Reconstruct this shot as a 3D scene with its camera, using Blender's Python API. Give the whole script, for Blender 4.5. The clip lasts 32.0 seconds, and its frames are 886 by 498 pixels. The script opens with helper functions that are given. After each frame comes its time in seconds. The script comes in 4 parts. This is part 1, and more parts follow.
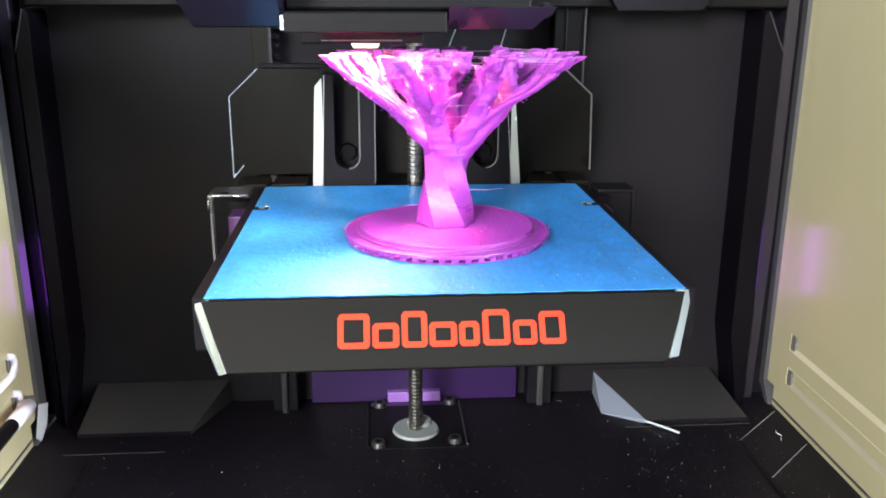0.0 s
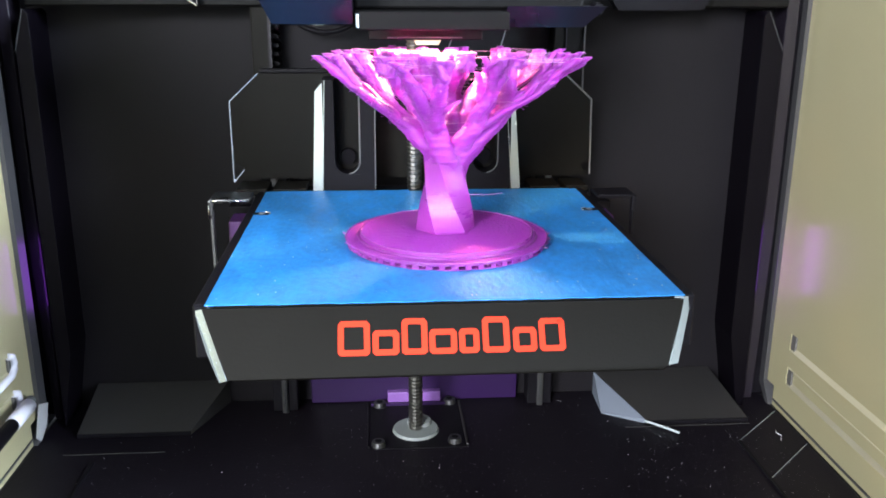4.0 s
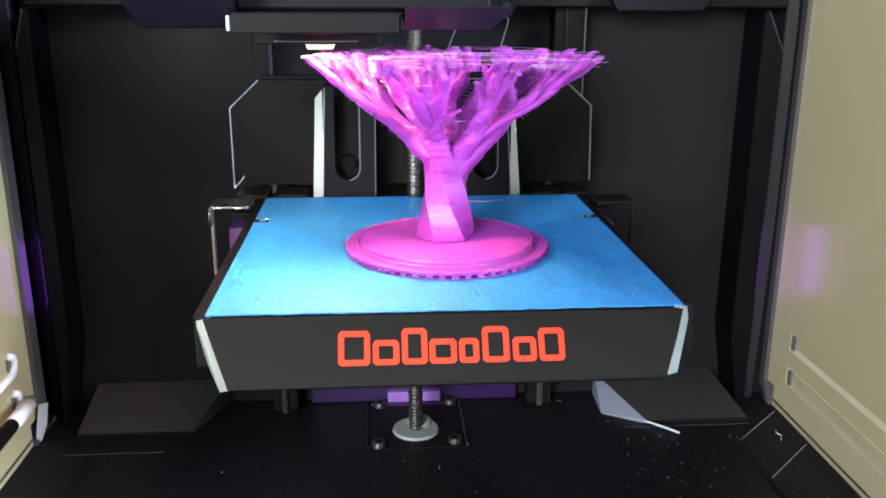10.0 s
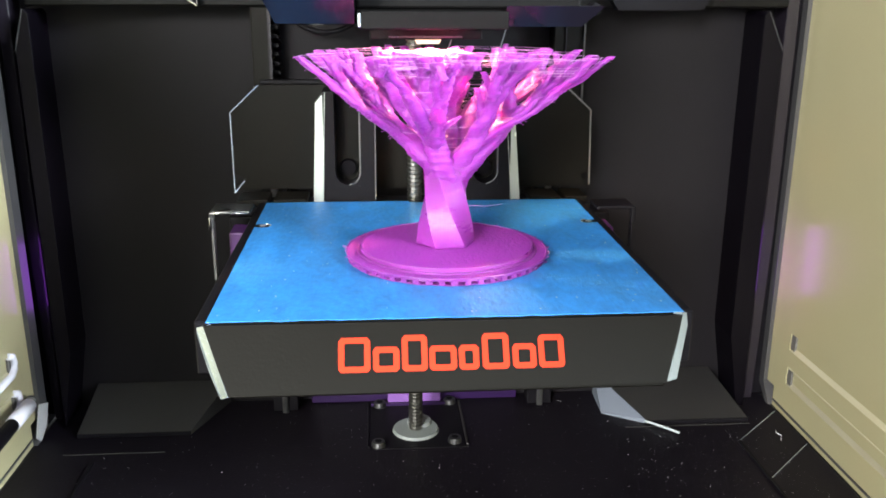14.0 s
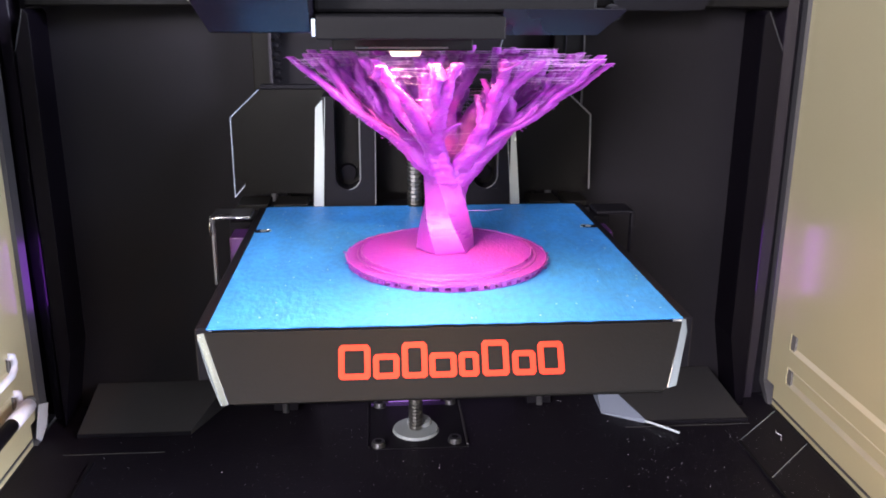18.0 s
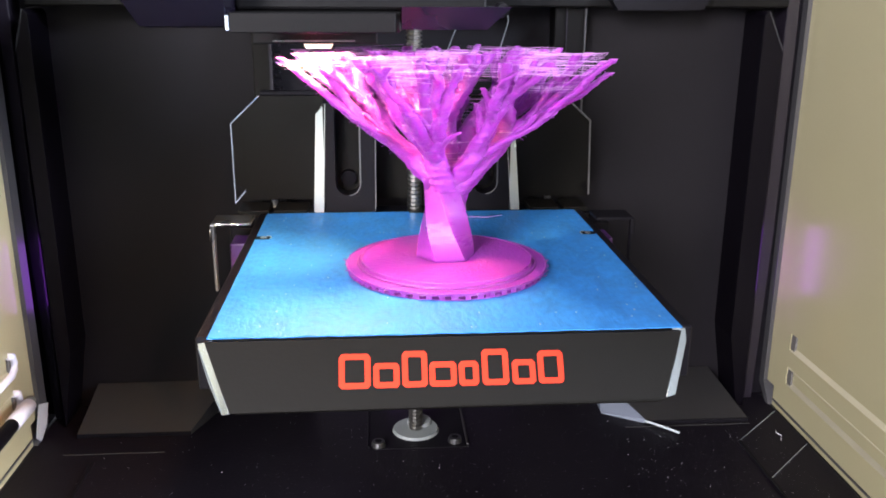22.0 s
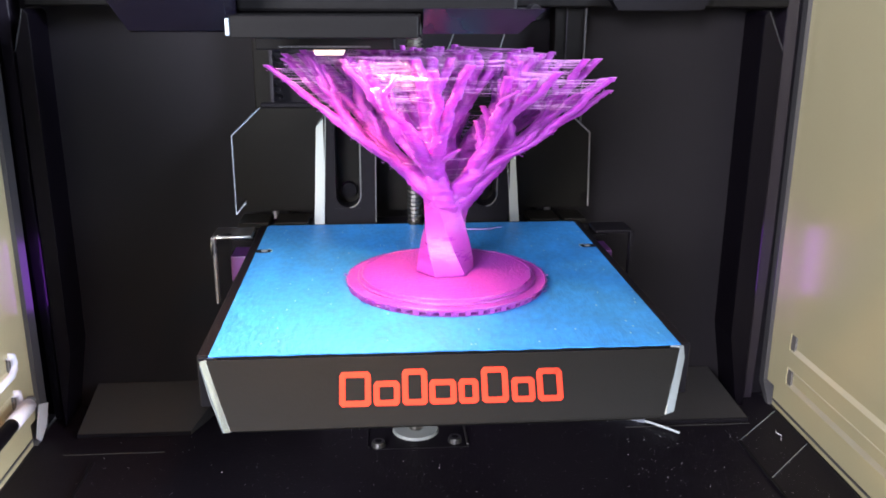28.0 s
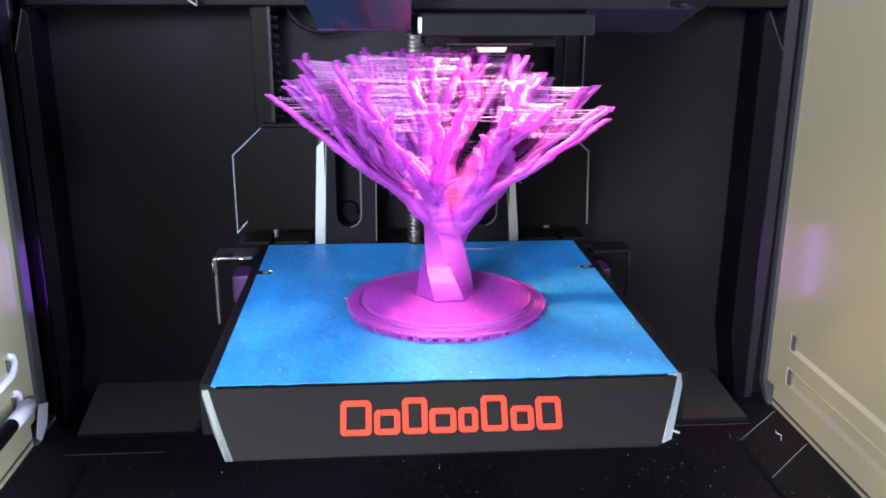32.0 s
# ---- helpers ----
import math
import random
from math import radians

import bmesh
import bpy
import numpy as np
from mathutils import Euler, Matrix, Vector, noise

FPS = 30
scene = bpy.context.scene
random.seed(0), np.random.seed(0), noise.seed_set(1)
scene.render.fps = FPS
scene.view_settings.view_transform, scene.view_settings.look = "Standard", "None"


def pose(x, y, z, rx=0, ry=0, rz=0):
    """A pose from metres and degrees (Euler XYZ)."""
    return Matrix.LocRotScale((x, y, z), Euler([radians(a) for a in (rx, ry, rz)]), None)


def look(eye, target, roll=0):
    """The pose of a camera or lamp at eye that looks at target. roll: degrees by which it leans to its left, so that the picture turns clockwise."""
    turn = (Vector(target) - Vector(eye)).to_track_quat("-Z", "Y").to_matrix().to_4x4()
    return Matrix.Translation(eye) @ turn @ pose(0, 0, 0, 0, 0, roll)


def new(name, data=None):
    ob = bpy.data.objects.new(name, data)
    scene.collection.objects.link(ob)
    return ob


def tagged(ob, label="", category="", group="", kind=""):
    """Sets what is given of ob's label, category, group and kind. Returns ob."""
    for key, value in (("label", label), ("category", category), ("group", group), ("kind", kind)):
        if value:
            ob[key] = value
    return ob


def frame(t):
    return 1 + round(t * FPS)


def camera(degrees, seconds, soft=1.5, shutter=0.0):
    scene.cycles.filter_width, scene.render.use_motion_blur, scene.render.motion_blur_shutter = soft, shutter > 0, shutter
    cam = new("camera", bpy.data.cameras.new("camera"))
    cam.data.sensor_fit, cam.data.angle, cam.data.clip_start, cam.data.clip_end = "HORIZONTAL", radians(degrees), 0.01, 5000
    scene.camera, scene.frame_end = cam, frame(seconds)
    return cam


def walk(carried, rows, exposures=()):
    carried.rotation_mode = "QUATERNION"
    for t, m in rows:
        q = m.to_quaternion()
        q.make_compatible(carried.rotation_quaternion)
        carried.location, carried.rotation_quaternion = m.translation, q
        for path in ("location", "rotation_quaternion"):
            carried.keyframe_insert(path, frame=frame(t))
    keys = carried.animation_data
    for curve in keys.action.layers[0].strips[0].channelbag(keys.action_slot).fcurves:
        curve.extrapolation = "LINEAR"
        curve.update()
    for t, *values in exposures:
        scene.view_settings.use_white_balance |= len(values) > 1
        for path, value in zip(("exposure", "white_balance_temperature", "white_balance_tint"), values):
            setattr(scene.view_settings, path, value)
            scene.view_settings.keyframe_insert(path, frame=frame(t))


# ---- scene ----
cam = camera(54.29, 32.0, soft=1.8)
ZF = 108.8                     # height of the platform above the chamber floor at the start, in mm
EYE = Vector((-17.27, -201.58, 71.26 + ZF)) * 0.001
PITCH, YAW, ROLL = radians(-16.482), radians(4.412), 0.262
AHEAD = Vector((math.sin(YAW) * math.cos(PITCH), math.cos(YAW) * math.cos(PITCH), math.sin(PITCH)))
VIEW = look(EYE, EYE + AHEAD, ROLL)
TINTS = [(0, 0.25, 6250, 9), (1.5, 0.08, 6250, 8), (2, 0.2, 6450, 7), (3, 0.04, 6200, 8), (6, 0.06, 5850, 8), (7, 0.07, 6300, 8), (8, 0.17, 6200, 12),
         (9, -0.16, 5850, 14), (10, -0.15, 5950, 9), (11, -0.06, 6050, 13), (12, -0.03, 6100, 7), (13, 0.1, 6300, 6), (14, 0.14, 6550, 5), (17, 0.07, 6250, 19),
         (18, -0.06, 6150, 23), (19, 0.0, 5900, 24), (20, 0.03, 6250, 20), (21, -0.1, 6150, 16), (22, -0.04, 6200, 17), (23, 0.07, 6300, 21), (24, 0.03, 6250, 22),
         (25, -0.08, 5850, 21), (28, -0.06, 6050, 17), (29, -0.06, 6000, 15), (30, 0.04, 6150, 8), (31, -0.01, 5900, 8), (32, -0.2, 5500, 17)]
walk(cam, [(0, VIEW), (32, VIEW)], TINTS)

# drop of the platform in mm: seconds, millimetres
DROP = [(0, 0), (1, 0.6), (2, 0.98), (3, 1.43), (3.5, 1.65), (5.5, 2.6), (6, 2.85), (7, 3.15), (8, 3.65), (9, 4.05), (10, 4.45),
        (11, 4.85), (12, 5.35), (13, 5.75), (14, 6.25), (14.5, 6.42), (16.5, 7.35), (17, 7.65), (18, 8.1), (19, 8.75), (20, 9.3),
        (21, 9.9), (22, 10.55), (23, 11.05), (24, 11.7), (25, 12.6), (25.5, 12.9), (27.5, 14.6), (28, 15.36), (29, 16.45),
        (30, 18.15), (31, 20.0), (31.5, 21.37), (32, 23.26)]
# way of the print head in mm: seconds, x, y
HEAD = [(0, -20.3, 67.5), (0.5, 0.8, 7.4), (1, 41.1, 83.4), (1.5, 32.1, 10.7), (2, 1.0, 93.4), (2.5, -11.3, 73.5), (3, 11.2, 53.5),
        (3.5, 0.9, 83.1), (5.5, -1.6, 86.5), (6, 45.3, 73.7), (6.5, 52.4, 33.4), (7, -0.1, 89.9), (7.5, 23.0, 16.6), (8, 23.6, 20.6),
        (8.5, -12.9, 70.5), (9, -38.6, 61.7), (9.5, -24.7, 61.7), (10, -33.5, 61.7), (10.5, 23.8, 70.6), (11, 24.8, 28.0),
        (11.5, -12.6, 9.5), (12, 12.8, 53.5), (12.5, 17.0, 83.2), (13, 35.7, 73.7), (13.5, 14.5, 90.0), (14, -0.1, 89.9),
        (14.5, 54.8, 70.6), (16.5, -32.3, 70.4), (17, 30.1, 16.5), (17.5, 8.7, 20.8), (18, -9.5, 31.6), (18.5, -11.8, 31.7),
        (19, -10.4, 36.2), (19.5, 7.5, 56.2), (20, 19.8, 93.6), (20.5, 38.7, 83.4), (21, -25.0, 73.5), (21.5, 14.9, 48.2),
        (22, -34.2, 64.6), (22.5, 28.6, 31.3), (23, 22.9, 36.9), (23.5, -29.0, 64.6), (24, 15.2, 33.7), (24.5, -21.3, 53.5),
        (25, -23.7, 41.0), (25.5, 22.1, 48.2), (27.5, 3.6, 58.9), (28, -29.6, 36.3), (28.5, -25.1, 50.9), (29, 9.3, 86.5),
        (29.5, 22.0, 70.6), (30, -4.0, 48.3), (30.5, -5.1, 48.3), (31, 13.2, 73.6), (31.5, 22.6, 38.3), (32, 15.6, 48.2)]
NOZZLE_Z = 54.8                # height of the print plane over the platform at the start

# ---- light ----
world = bpy.data.worlds.new("sky")
scene.world = world
world.use_nodes = True
_wn = world.node_tree.nodes
_sky = _wn.new("ShaderNodeTexSky")
_sky.sky_type, _sky.sun_disc, _sky.sun_elevation, _sky.sun_rotation = "NISHITA", False, radians(35), radians(-120)
world.node_tree.links.new(_sky.outputs[0], _wn["Background"].inputs[0])
_wn["Background"].inputs[1].default_value = 0.1


def window_light(name, eye, target, w, h, watts, colour):
    data = bpy.data.lights.new(name, "AREA")
    data.shape, data.size, data.size_y, data.energy, data.color = "RECTANGLE", w, h, watts, colour
    ob = new(name, data)
    ob.matrix_world = look(eye, target)
    return ob


window_light("window_light", (-1.05, -2.3, 0.8), (0.0, 0.05, 0.1), 0.9, 1.1, 218, (1.0, 0.97, 0.94))
window_light("window_light", (1.75, -1.2, 0.75), (-0.1, 0.05, 0.1), 0.8, 1.1, 305, (0.84, 0.92, 1.0))


# ---- materials ----
def material(name, base, rough=0.5, metal=0.0, vary=0.25, scale=60.0, bump=0.15, fine=900.0, coat=0.0, spec=0.5, emit=None, power=0.0,
             sss=0.0, stretch=None, specks=0.0, contrast=0.0):
    m = bpy.data.materials.new(name)
    m.use_nodes = True
    nt = m.node_tree
    b = nt.nodes["Principled BSDF"]
    link = nt.links.new
    co = nt.nodes.new("ShaderNodeTexCoord").outputs["Object"]
    if stretch:
        mp = nt.nodes.new("ShaderNodeMapping")
        mp.inputs["Scale"].default_value = stretch
        link(co, mp.inputs[0])
        co = mp.outputs[0]
    big, small = nt.nodes.new("ShaderNodeTexNoise"), nt.nodes.new("ShaderNodeTexNoise")
    for n, s, d in ((big, scale, 5.0), (small, fine, 3.0)):
        n.inputs["Scale"].default_value, n.inputs["Detail"].default_value = s, d
        link(co, n.inputs["Vector"])
    mix = nt.nodes.new("ShaderNodeMix")
    mix.data_type = "RGBA"
    c = Vector(base)
    mix.inputs[6].default_value = (*(c * (1 - vary)), 1)
    mix.inputs[7].default_value = (*[min(1, v * (1 + vary)) for v in c], 1)
    add = nt.nodes.new("ShaderNodeMath")
    add.operation = "MULTIPLY_ADD"
    add.inputs[1].default_value, add.inputs[2].default_value = 0.4, 0.0
    link(small.outputs[0], add.inputs[0])
    both = nt.nodes.new("ShaderNodeMath")
    both.operation = "MULTIPLY_ADD"
    both.inputs[1].default_value = 0.6
    link(big.outputs[0], both.inputs[0])
    link(add.outputs[0], both.inputs[2])
    value = both.outputs[0]
    if contrast:
        sharp = nt.nodes.new("ShaderNodeMapRange")
        sharp.inputs["From Min"].default_value, sharp.inputs["From Max"].default_value = 0.5 - contrast, 0.5 + contrast
        link(value, sharp.inputs[0])
        value = sharp.outputs[0]
    link(value, mix.inputs[0])
    colour = mix.outputs[2]
    if specks:
        vor = nt.nodes.new("ShaderNodeTexVoronoi")
        vor.inputs["Scale"].default_value = 480.0
        link(co, vor.inputs["Vector"])
        dots = nt.nodes.new("ShaderNodeMath")
        dots.operation = "LESS_THAN"
        dots.inputs[1].default_value = 0.11
        link(vor.outputs["Distance"], dots.inputs[0])
        rare = nt.nodes.new("ShaderNodeMath")
        rare.operation = "GREATER_THAN"
        rare.inputs[1].default_value = 0.62
        link(vor.outputs["Color"], rare.inputs[0])
        both2 = nt.nodes.new("ShaderNodeMath")
        both2.operation = "MULTIPLY"
        link(dots.outputs[0], both2.inputs[0])
        link(rare.outputs[0], both2.inputs[1])
        dust = nt.nodes.new("ShaderNodeMix")
        dust.data_type = "RGBA"
        link(both2.outputs[0], dust.inputs[0])
        link(colour, dust.inputs[6])
        dust.inputs[7].default_value = (specks, specks * 0.97, specks, 1)
        colour = dust.outputs[2]
    link(colour, b.inputs["Base Color"])
    rr = nt.nodes.new("ShaderNodeMapRange")
    rr.inputs["To Min"].default_value, rr.inputs["To Max"].default_value = max(0.02, rough - 0.1), min(1, rough + 0.1)
    link(big.outputs[0], rr.inputs[0])
    link(rr.outputs[0], b.inputs["Roughness"])
    b.inputs["Metallic"].default_value = metal
    b.inputs["Specular IOR Level"].default_value = spec
    b.inputs["Coat Weight"].default_value = coat
    b.inputs["Coat Roughness"].default_value = 0.12
    if bump:
        bn = nt.nodes.new("ShaderNodeBump")
        bn.inputs["Strength"].default_value, bn.inputs["Distance"].default_value = bump, 0.0004
        link(small.outputs[0], bn.inputs["Height"])
        link(bn.outputs[0], b.inputs["Normal"])
    if sss:
        b.inputs["Subsurface Weight"].default_value = sss
        b.inputs["Subsurface Radius"].default_value = (1.0, 0.35, 0.8)
        b.inputs["Subsurface Scale"].default_value = 0.012
    if emit:
        b.inputs["Emission Color"].default_value = (*emit, 1)
        b.inputs["Emission Strength"].default_value = power
    return m


BLACK = material("black_plastic", (0.0038, 0.0033, 0.0048), 0.5, vary=0.3, scale=25, bump=0.15, spec=0.10)
BLACK_MATTE = material("black_powder_coat", (0.0036, 0.0031, 0.0023), 0.46, vary=0.3, scale=14, bump=0.1, fine=1400, spec=0.10)
WALL_BLACK = material("matte_black_rear_panel", (0.0055, 0.0046, 0.0062), 0.62, vary=0.3, scale=10, bump=0.1, fine=1400, spec=0.14)
# violet glow on the corner posts is put into this black
POST_BLACK = material("black_plastic_violet_tint", (0.0016, 0.0011, 0.0024), 0.45, vary=0.3, scale=25, bump=0.1, spec=0.08)
HEAD_BLACK = material("matte_black_head_plastic", (0.0018, 0.0015, 0.0017), 0.5, vary=0.3, scale=40, bump=0.15, spec=0.12)
# the ledges' violet glow is part of this base tint
LEDGE_BLACK = material("dark_plastic_violet_tint", (0.0085, 0.0065, 0.0110), 0.4, vary=0.25, scale=25, bump=0.1, spec=0.3)
VIOLET_GLOW = material("violet_led", (0.5, 0.2, 0.8), 0.4, vary=0.02, bump=0.0, emit=(0.42, 0.08, 0.95), power=10.0)
# lit and shaded copies of the panel paint, for the slot sides
PANEL_LIT = material("champagne_slot_lit", (0.44, 0.405, 0.28), 0.35, metal=0.3, vary=0.1, scale=30, bump=0.05)
PANEL_SHADED = material("champagne_slot_shaded", (0.29, 0.265, 0.19), 0.4, metal=0.2, vary=0.1, scale=30, bump=0.05)
# shade in the rounded slot ends, put in as dark grey pieces
SLOT_GREY = material("slot_shade_grey", (0.10, 0.095, 0.09), 0.45, metal=0.2, vary=0.15, scale=40, bump=0.05)
BLACK_GLOSS = material("black_gloss_plastic", (0.005, 0.004, 0.008), 0.26, vary=0.2, scale=30, bump=0.03, spec=0.5, coat=0.2)
FLOOR_BLACK = material("dusty_black_floor", (0.0040, 0.0029, 0.0053), 0.5, vary=0.5, scale=30, bump=0.25, spec=0.16)
GREY_RAMP = material("dark_grey_plastic", (0.0125, 0.0116, 0.0120), 0.55, vary=0.15, scale=20, bump=0.25, fine=1500)
GREY_RAMP_PALE = material("pale_grey_corner", (0.30, 0.30, 0.31), 0.5, vary=0.15, scale=30)
GREY_EDGE = material("pale_grey_satin_metal", (0.60, 0.68, 0.77), 0.24, vary=0.08, scale=40, bump=0.05, metal=0.88)
FLANK = material("pale_grey_satin_paint", (0.64, 0.71, 0.76), 0.25, vary=0.06, scale=60, bump=0.05, metal=0.55)
EDGE_SHADED = material("shaded_pale_grey_metal", (0.16, 0.155, 0.15), 0.45, vary=0.15, scale=60, bump=0.05, metal=0.4)
CORNER_GREY = material("blue_grey_corner_and_shade", (0.21, 0.24, 0.25), 0.45, vary=0.1, scale=40, bump=0.05)
GREY_FACET = material("pale_grey_plastic", (0.115, 0.13, 0.165), 0.4, vary=0.1, scale=40, bump=0.05)
PANEL = material("champagne_painted_metal", (0.375, 0.34, 0.205), 0.34, metal=0.3, vary=0.06, scale=9, bump=0.06, fine=1500)
PANEL_EDGE = material("grey_painted_edge", (0.09, 0.09, 0.092), 0.45, vary=0.15, scale=30)
EDGE_GREY = material("mid_grey_painted_edge", (0.034, 0.033, 0.036), 0.45, vary=0.15, scale=30)
STEEL = material("bright_steel", (0.66, 0.64, 0.61), 0.22, metal=1.0, vary=0.12, scale=200, bump=0.05)
SCREW_STEEL = material("grey_rolled_steel", (0.21, 0.205, 0.195), 0.36, metal=1.0, vary=0.15, scale=200, bump=0.05)
SHEET_STEEL = material("worn_sheet_steel", (0.45, 0.45, 0.46), 0.35, metal=0.9, vary=0.2, scale=80, bump=0.1)
DARK_STEEL = material("dark_oiled_steel", (0.10, 0.10, 0.105), 0.3, metal=0.9, vary=0.2, scale=120)
GREY_RING = material("pale_grey_metal_ring", (0.15, 0.165, 0.17), 0.6, metal=0.0, vary=0.12, scale=90)
TAPE = material("blue_masking_tape", (0.018, 0.150, 0.410), 0.5, vary=0.26, scale=160, bump=0.55, fine=620, stretch=(1.0, 0.45, 1.0), specks=0.36, contrast=0.15)
PURPLE = material("magenta_purple_print_plastic", (0.262, 0.030, 0.315), 0.46, vary=0.16, scale=90, bump=0.9, fine=1300, stretch=(0.7, 0.7, 2.6), sss=0.6, spec=0.33)
PURPLE_SMOOTH = material("smooth_magenta_purple_plastic", (0.240, 0.025, 0.280), 0.30, vary=0.14, scale=90, bump=0.35, fine=1500, stretch=(0.6, 0.6, 3.0), sss=0.55, spec=0.55, coat=0.12)
STRING = material("pale_purple_plastic_thread", (0.47, 0.21, 0.51), 0.3, vary=0.1, scale=90, bump=0.0)
# violet lamplight on rear cover and arm blocks, put into their base colour
VIOLET = material("plastic_violet_lit", (0.014, 0.003, 0.036), 0.35, vary=0.2, scale=60, bump=0.1)
VIOLET_BLOCK = material("block_violet_lit", (0.062, 0.013, 0.105), 0.4, vary=0.2, scale=60, bump=0.1)
RED = material("orange_red_ink", (0.43, 0.0215, 0.0055), 0.55, vary=0.06, scale=80, bump=0.1, spec=0.15)
BRASS = material("brass", (0.72, 0.42, 0.16), 0.3, metal=1.0, vary=0.1, scale=120)
GLOW = material("warm_white_led", (0.9, 0.85, 0.75), 0.4, vary=0.02, bump=0.0, emit=(1.0, 0.68, 0.45), power=0.9)
DUST = material("pale_dust", (0.42, 0.41, 0.44), 0.8, vary=0.3, scale=300, bump=0.0)
LAMP = material("warm_work_lamp", (0.9, 0.8, 0.7), 0.4, vary=0.02, bump=0.0, emit=(1.0, 0.58, 0.26), power=1800.0)
WHITE_TUBE = material("white_plastic_tube", (0.56, 0.55, 0.62), 0.4, vary=0.06, scale=60)
ROOM = material("grey_wall_paint", (0.30, 0.30, 0.31), 0.8, vary=0.05, scale=3, bump=0.1, fine=300)
WOOD = material("grey_wood", (0.26, 0.24, 0.22), 0.5, vary=0.25, scale=8, bump=0.2, stretch=(1, 9, 9))
PANE = material("window_daylight", (0.8, 0.85, 0.9), 0.2, bump=0.0, vary=0.02, emit=(0.92, 0.97, 1.0), power=2.2)


# ---- mesh helpers: all in millimetres ----
def mesh_of(name, bm, mat, smooth=False):
    me = bpy.data.meshes.new(name)
    for v in bm.verts:
        v.co *= 0.001
    bmesh.ops.recalc_face_normals(bm, faces=bm.faces)
    bm.to_mesh(me)
    bm.free()
    me.materials.append(mat)
    if smooth:
        me.polygons.foreach_set("use_smooth", [True] * len(me.polygons))
    return me


def part(name, bm, mat, parent, label="", smooth=False):
    ob = new(name, mesh_of(name, bm, mat, smooth))
    ob.parent = parent
    if label:
        ob["label"] = label
    return ob


def thing(name, label, category, at=(0, 0, 0), group="", kind=""):
    ob = new(name)
    ob.empty_display_size = 0.01
    ob.location = Vector(at) * 0.001
    return tagged(ob, label, category, group, kind)


def solid(name, bm, mat, label, category, at=(0, 0, 0), kind="", smooth=False, group=""):
    ob = new(name, mesh_of(name, bm, mat, smooth))
    ob.location = Vector(at) * 0.001
    return tagged(ob, label, category, group, kind)


def box(bm, x0, x1, y0, y1, z0, z1, bevel=0.0, seg=2):
    m = Matrix.LocRotScale(((x0 + x1) / 2, (y0 + y1) / 2, (z0 + z1) / 2), None, (x1 - x0, y1 - y0, z1 - z0))
    r = bmesh.ops.create_cube(bm, size=1, matrix=m)
    if bevel:
        es = {e for v in r["verts"] for e in v.link_edges}
        bmesh.ops.bevel(bm, geom=list(es), offset=bevel, segments=seg, affect="EDGES", profile=0.5)
    return bm


def boxed(*a, **k):
    return box(bmesh.new(), *a, **k)


def prism(bm, outline, axis, a, b, bevel=0.0):
    """An outline (list of 2D points) pushed along an axis from a to b."""
    def place(p, h):
        return {"x": (h, p[0], p[1]), "y": (p[0], h, p[1]), "z": (p[0], p[1], h)}[axis]
    lo = [bm.verts.new(place(p, a)) for p in outline]
    hi = [bm.verts.new(place(p, b)) for p in outline]
    n = len(outline)
    fs = [bm.faces.new(lo), bm.faces.new(hi)]
    for i in range(n):
        fs.append(bm.faces.new((lo[i], lo[(i + 1) % n], hi[(i + 1) % n], hi[i])))
    if bevel:
        bmesh.ops.bevel(bm, geom=list({e for f in fs for e in f.edges}), offset=bevel, segments=1, affect="EDGES", profile=0.5)
    return bm


def disc(bm, x, y, z0, z1, r0, r1=None, n=40, jitter=0.0):
    r1 = r0 if r1 is None else r1
    rings = []
    for z, r in ((z0, r0), (z1, r1)):
        rings.append([bm.verts.new((x + (r + random.uniform(-jitter, jitter)) * math.cos(math.tau * i / n),
                                    y + (r + random.uniform(-jitter, jitter)) * math.sin(math.tau * i / n), z)) for i in range(n)])
    bm.faces.new(rings[0])
    bm.faces.new(rings[1])
    for i in range(n):
        j = (i + 1) % n
        bm.faces.new((rings[0][i], rings[0][j], rings[1][j], rings[1][i]))
    return bm


def tube(bm, pts, r, n=8):
    pts = [Vector(p) for p in pts]
    rings = []
    for i, p in enumerate(pts):
        d = (pts[min(i + 1, len(pts) - 1)] - pts[max(i - 1, 0)]).normalized()
        s = d.cross(Vector((0.31, 0.2, 0.93))).normalized()
        u = d.cross(s)
        rr = r[i] if isinstance(r, (list, tuple)) else r
        rings.append([bm.verts.new(p + (s * math.cos(math.tau * k / n) + u * math.sin(math.tau * k / n)) * rr) for k in range(n)])
    for a, b in zip(rings, rings[1:]):
        for k in range(n):
            bm.faces.new((a[k], a[(k + 1) % n], b[(k + 1) % n], b[k]))
    bm.faces.new(rings[0])
    bm.faces.new(rings[-1])
    return bm


def stadium(x0, x1, y0, y1, n=8):
    """Outline of a slot with round ends along its second axis."""
    r = (x1 - x0) / 2
    cx = (x0 + x1) / 2
    up = [(cx + r * math.cos(math.pi * i / n), y1 - r + r * math.sin(math.pi * i / n)) for i in range(n + 1)]
    return up + [(cx - r * math.cos(math.pi * i / n), y0 + r - r * math.sin(math.pi * i / n)) for i in range(n + 1)]


def drop_at(t):
    for (a, p), (b, q) in zip(DROP, DROP[1:]):
        if a <= t <= b:
            return p + (q - p) * (t - a) / (b - a)
    return DROP[-1][1]


def time_of(d):
    for (a, p), (b, q) in zip(DROP, DROP[1:]):
        if p <= d <= q and q > p:
            return a + (b - a) * (d - p) / (q - p)
    return 99.0


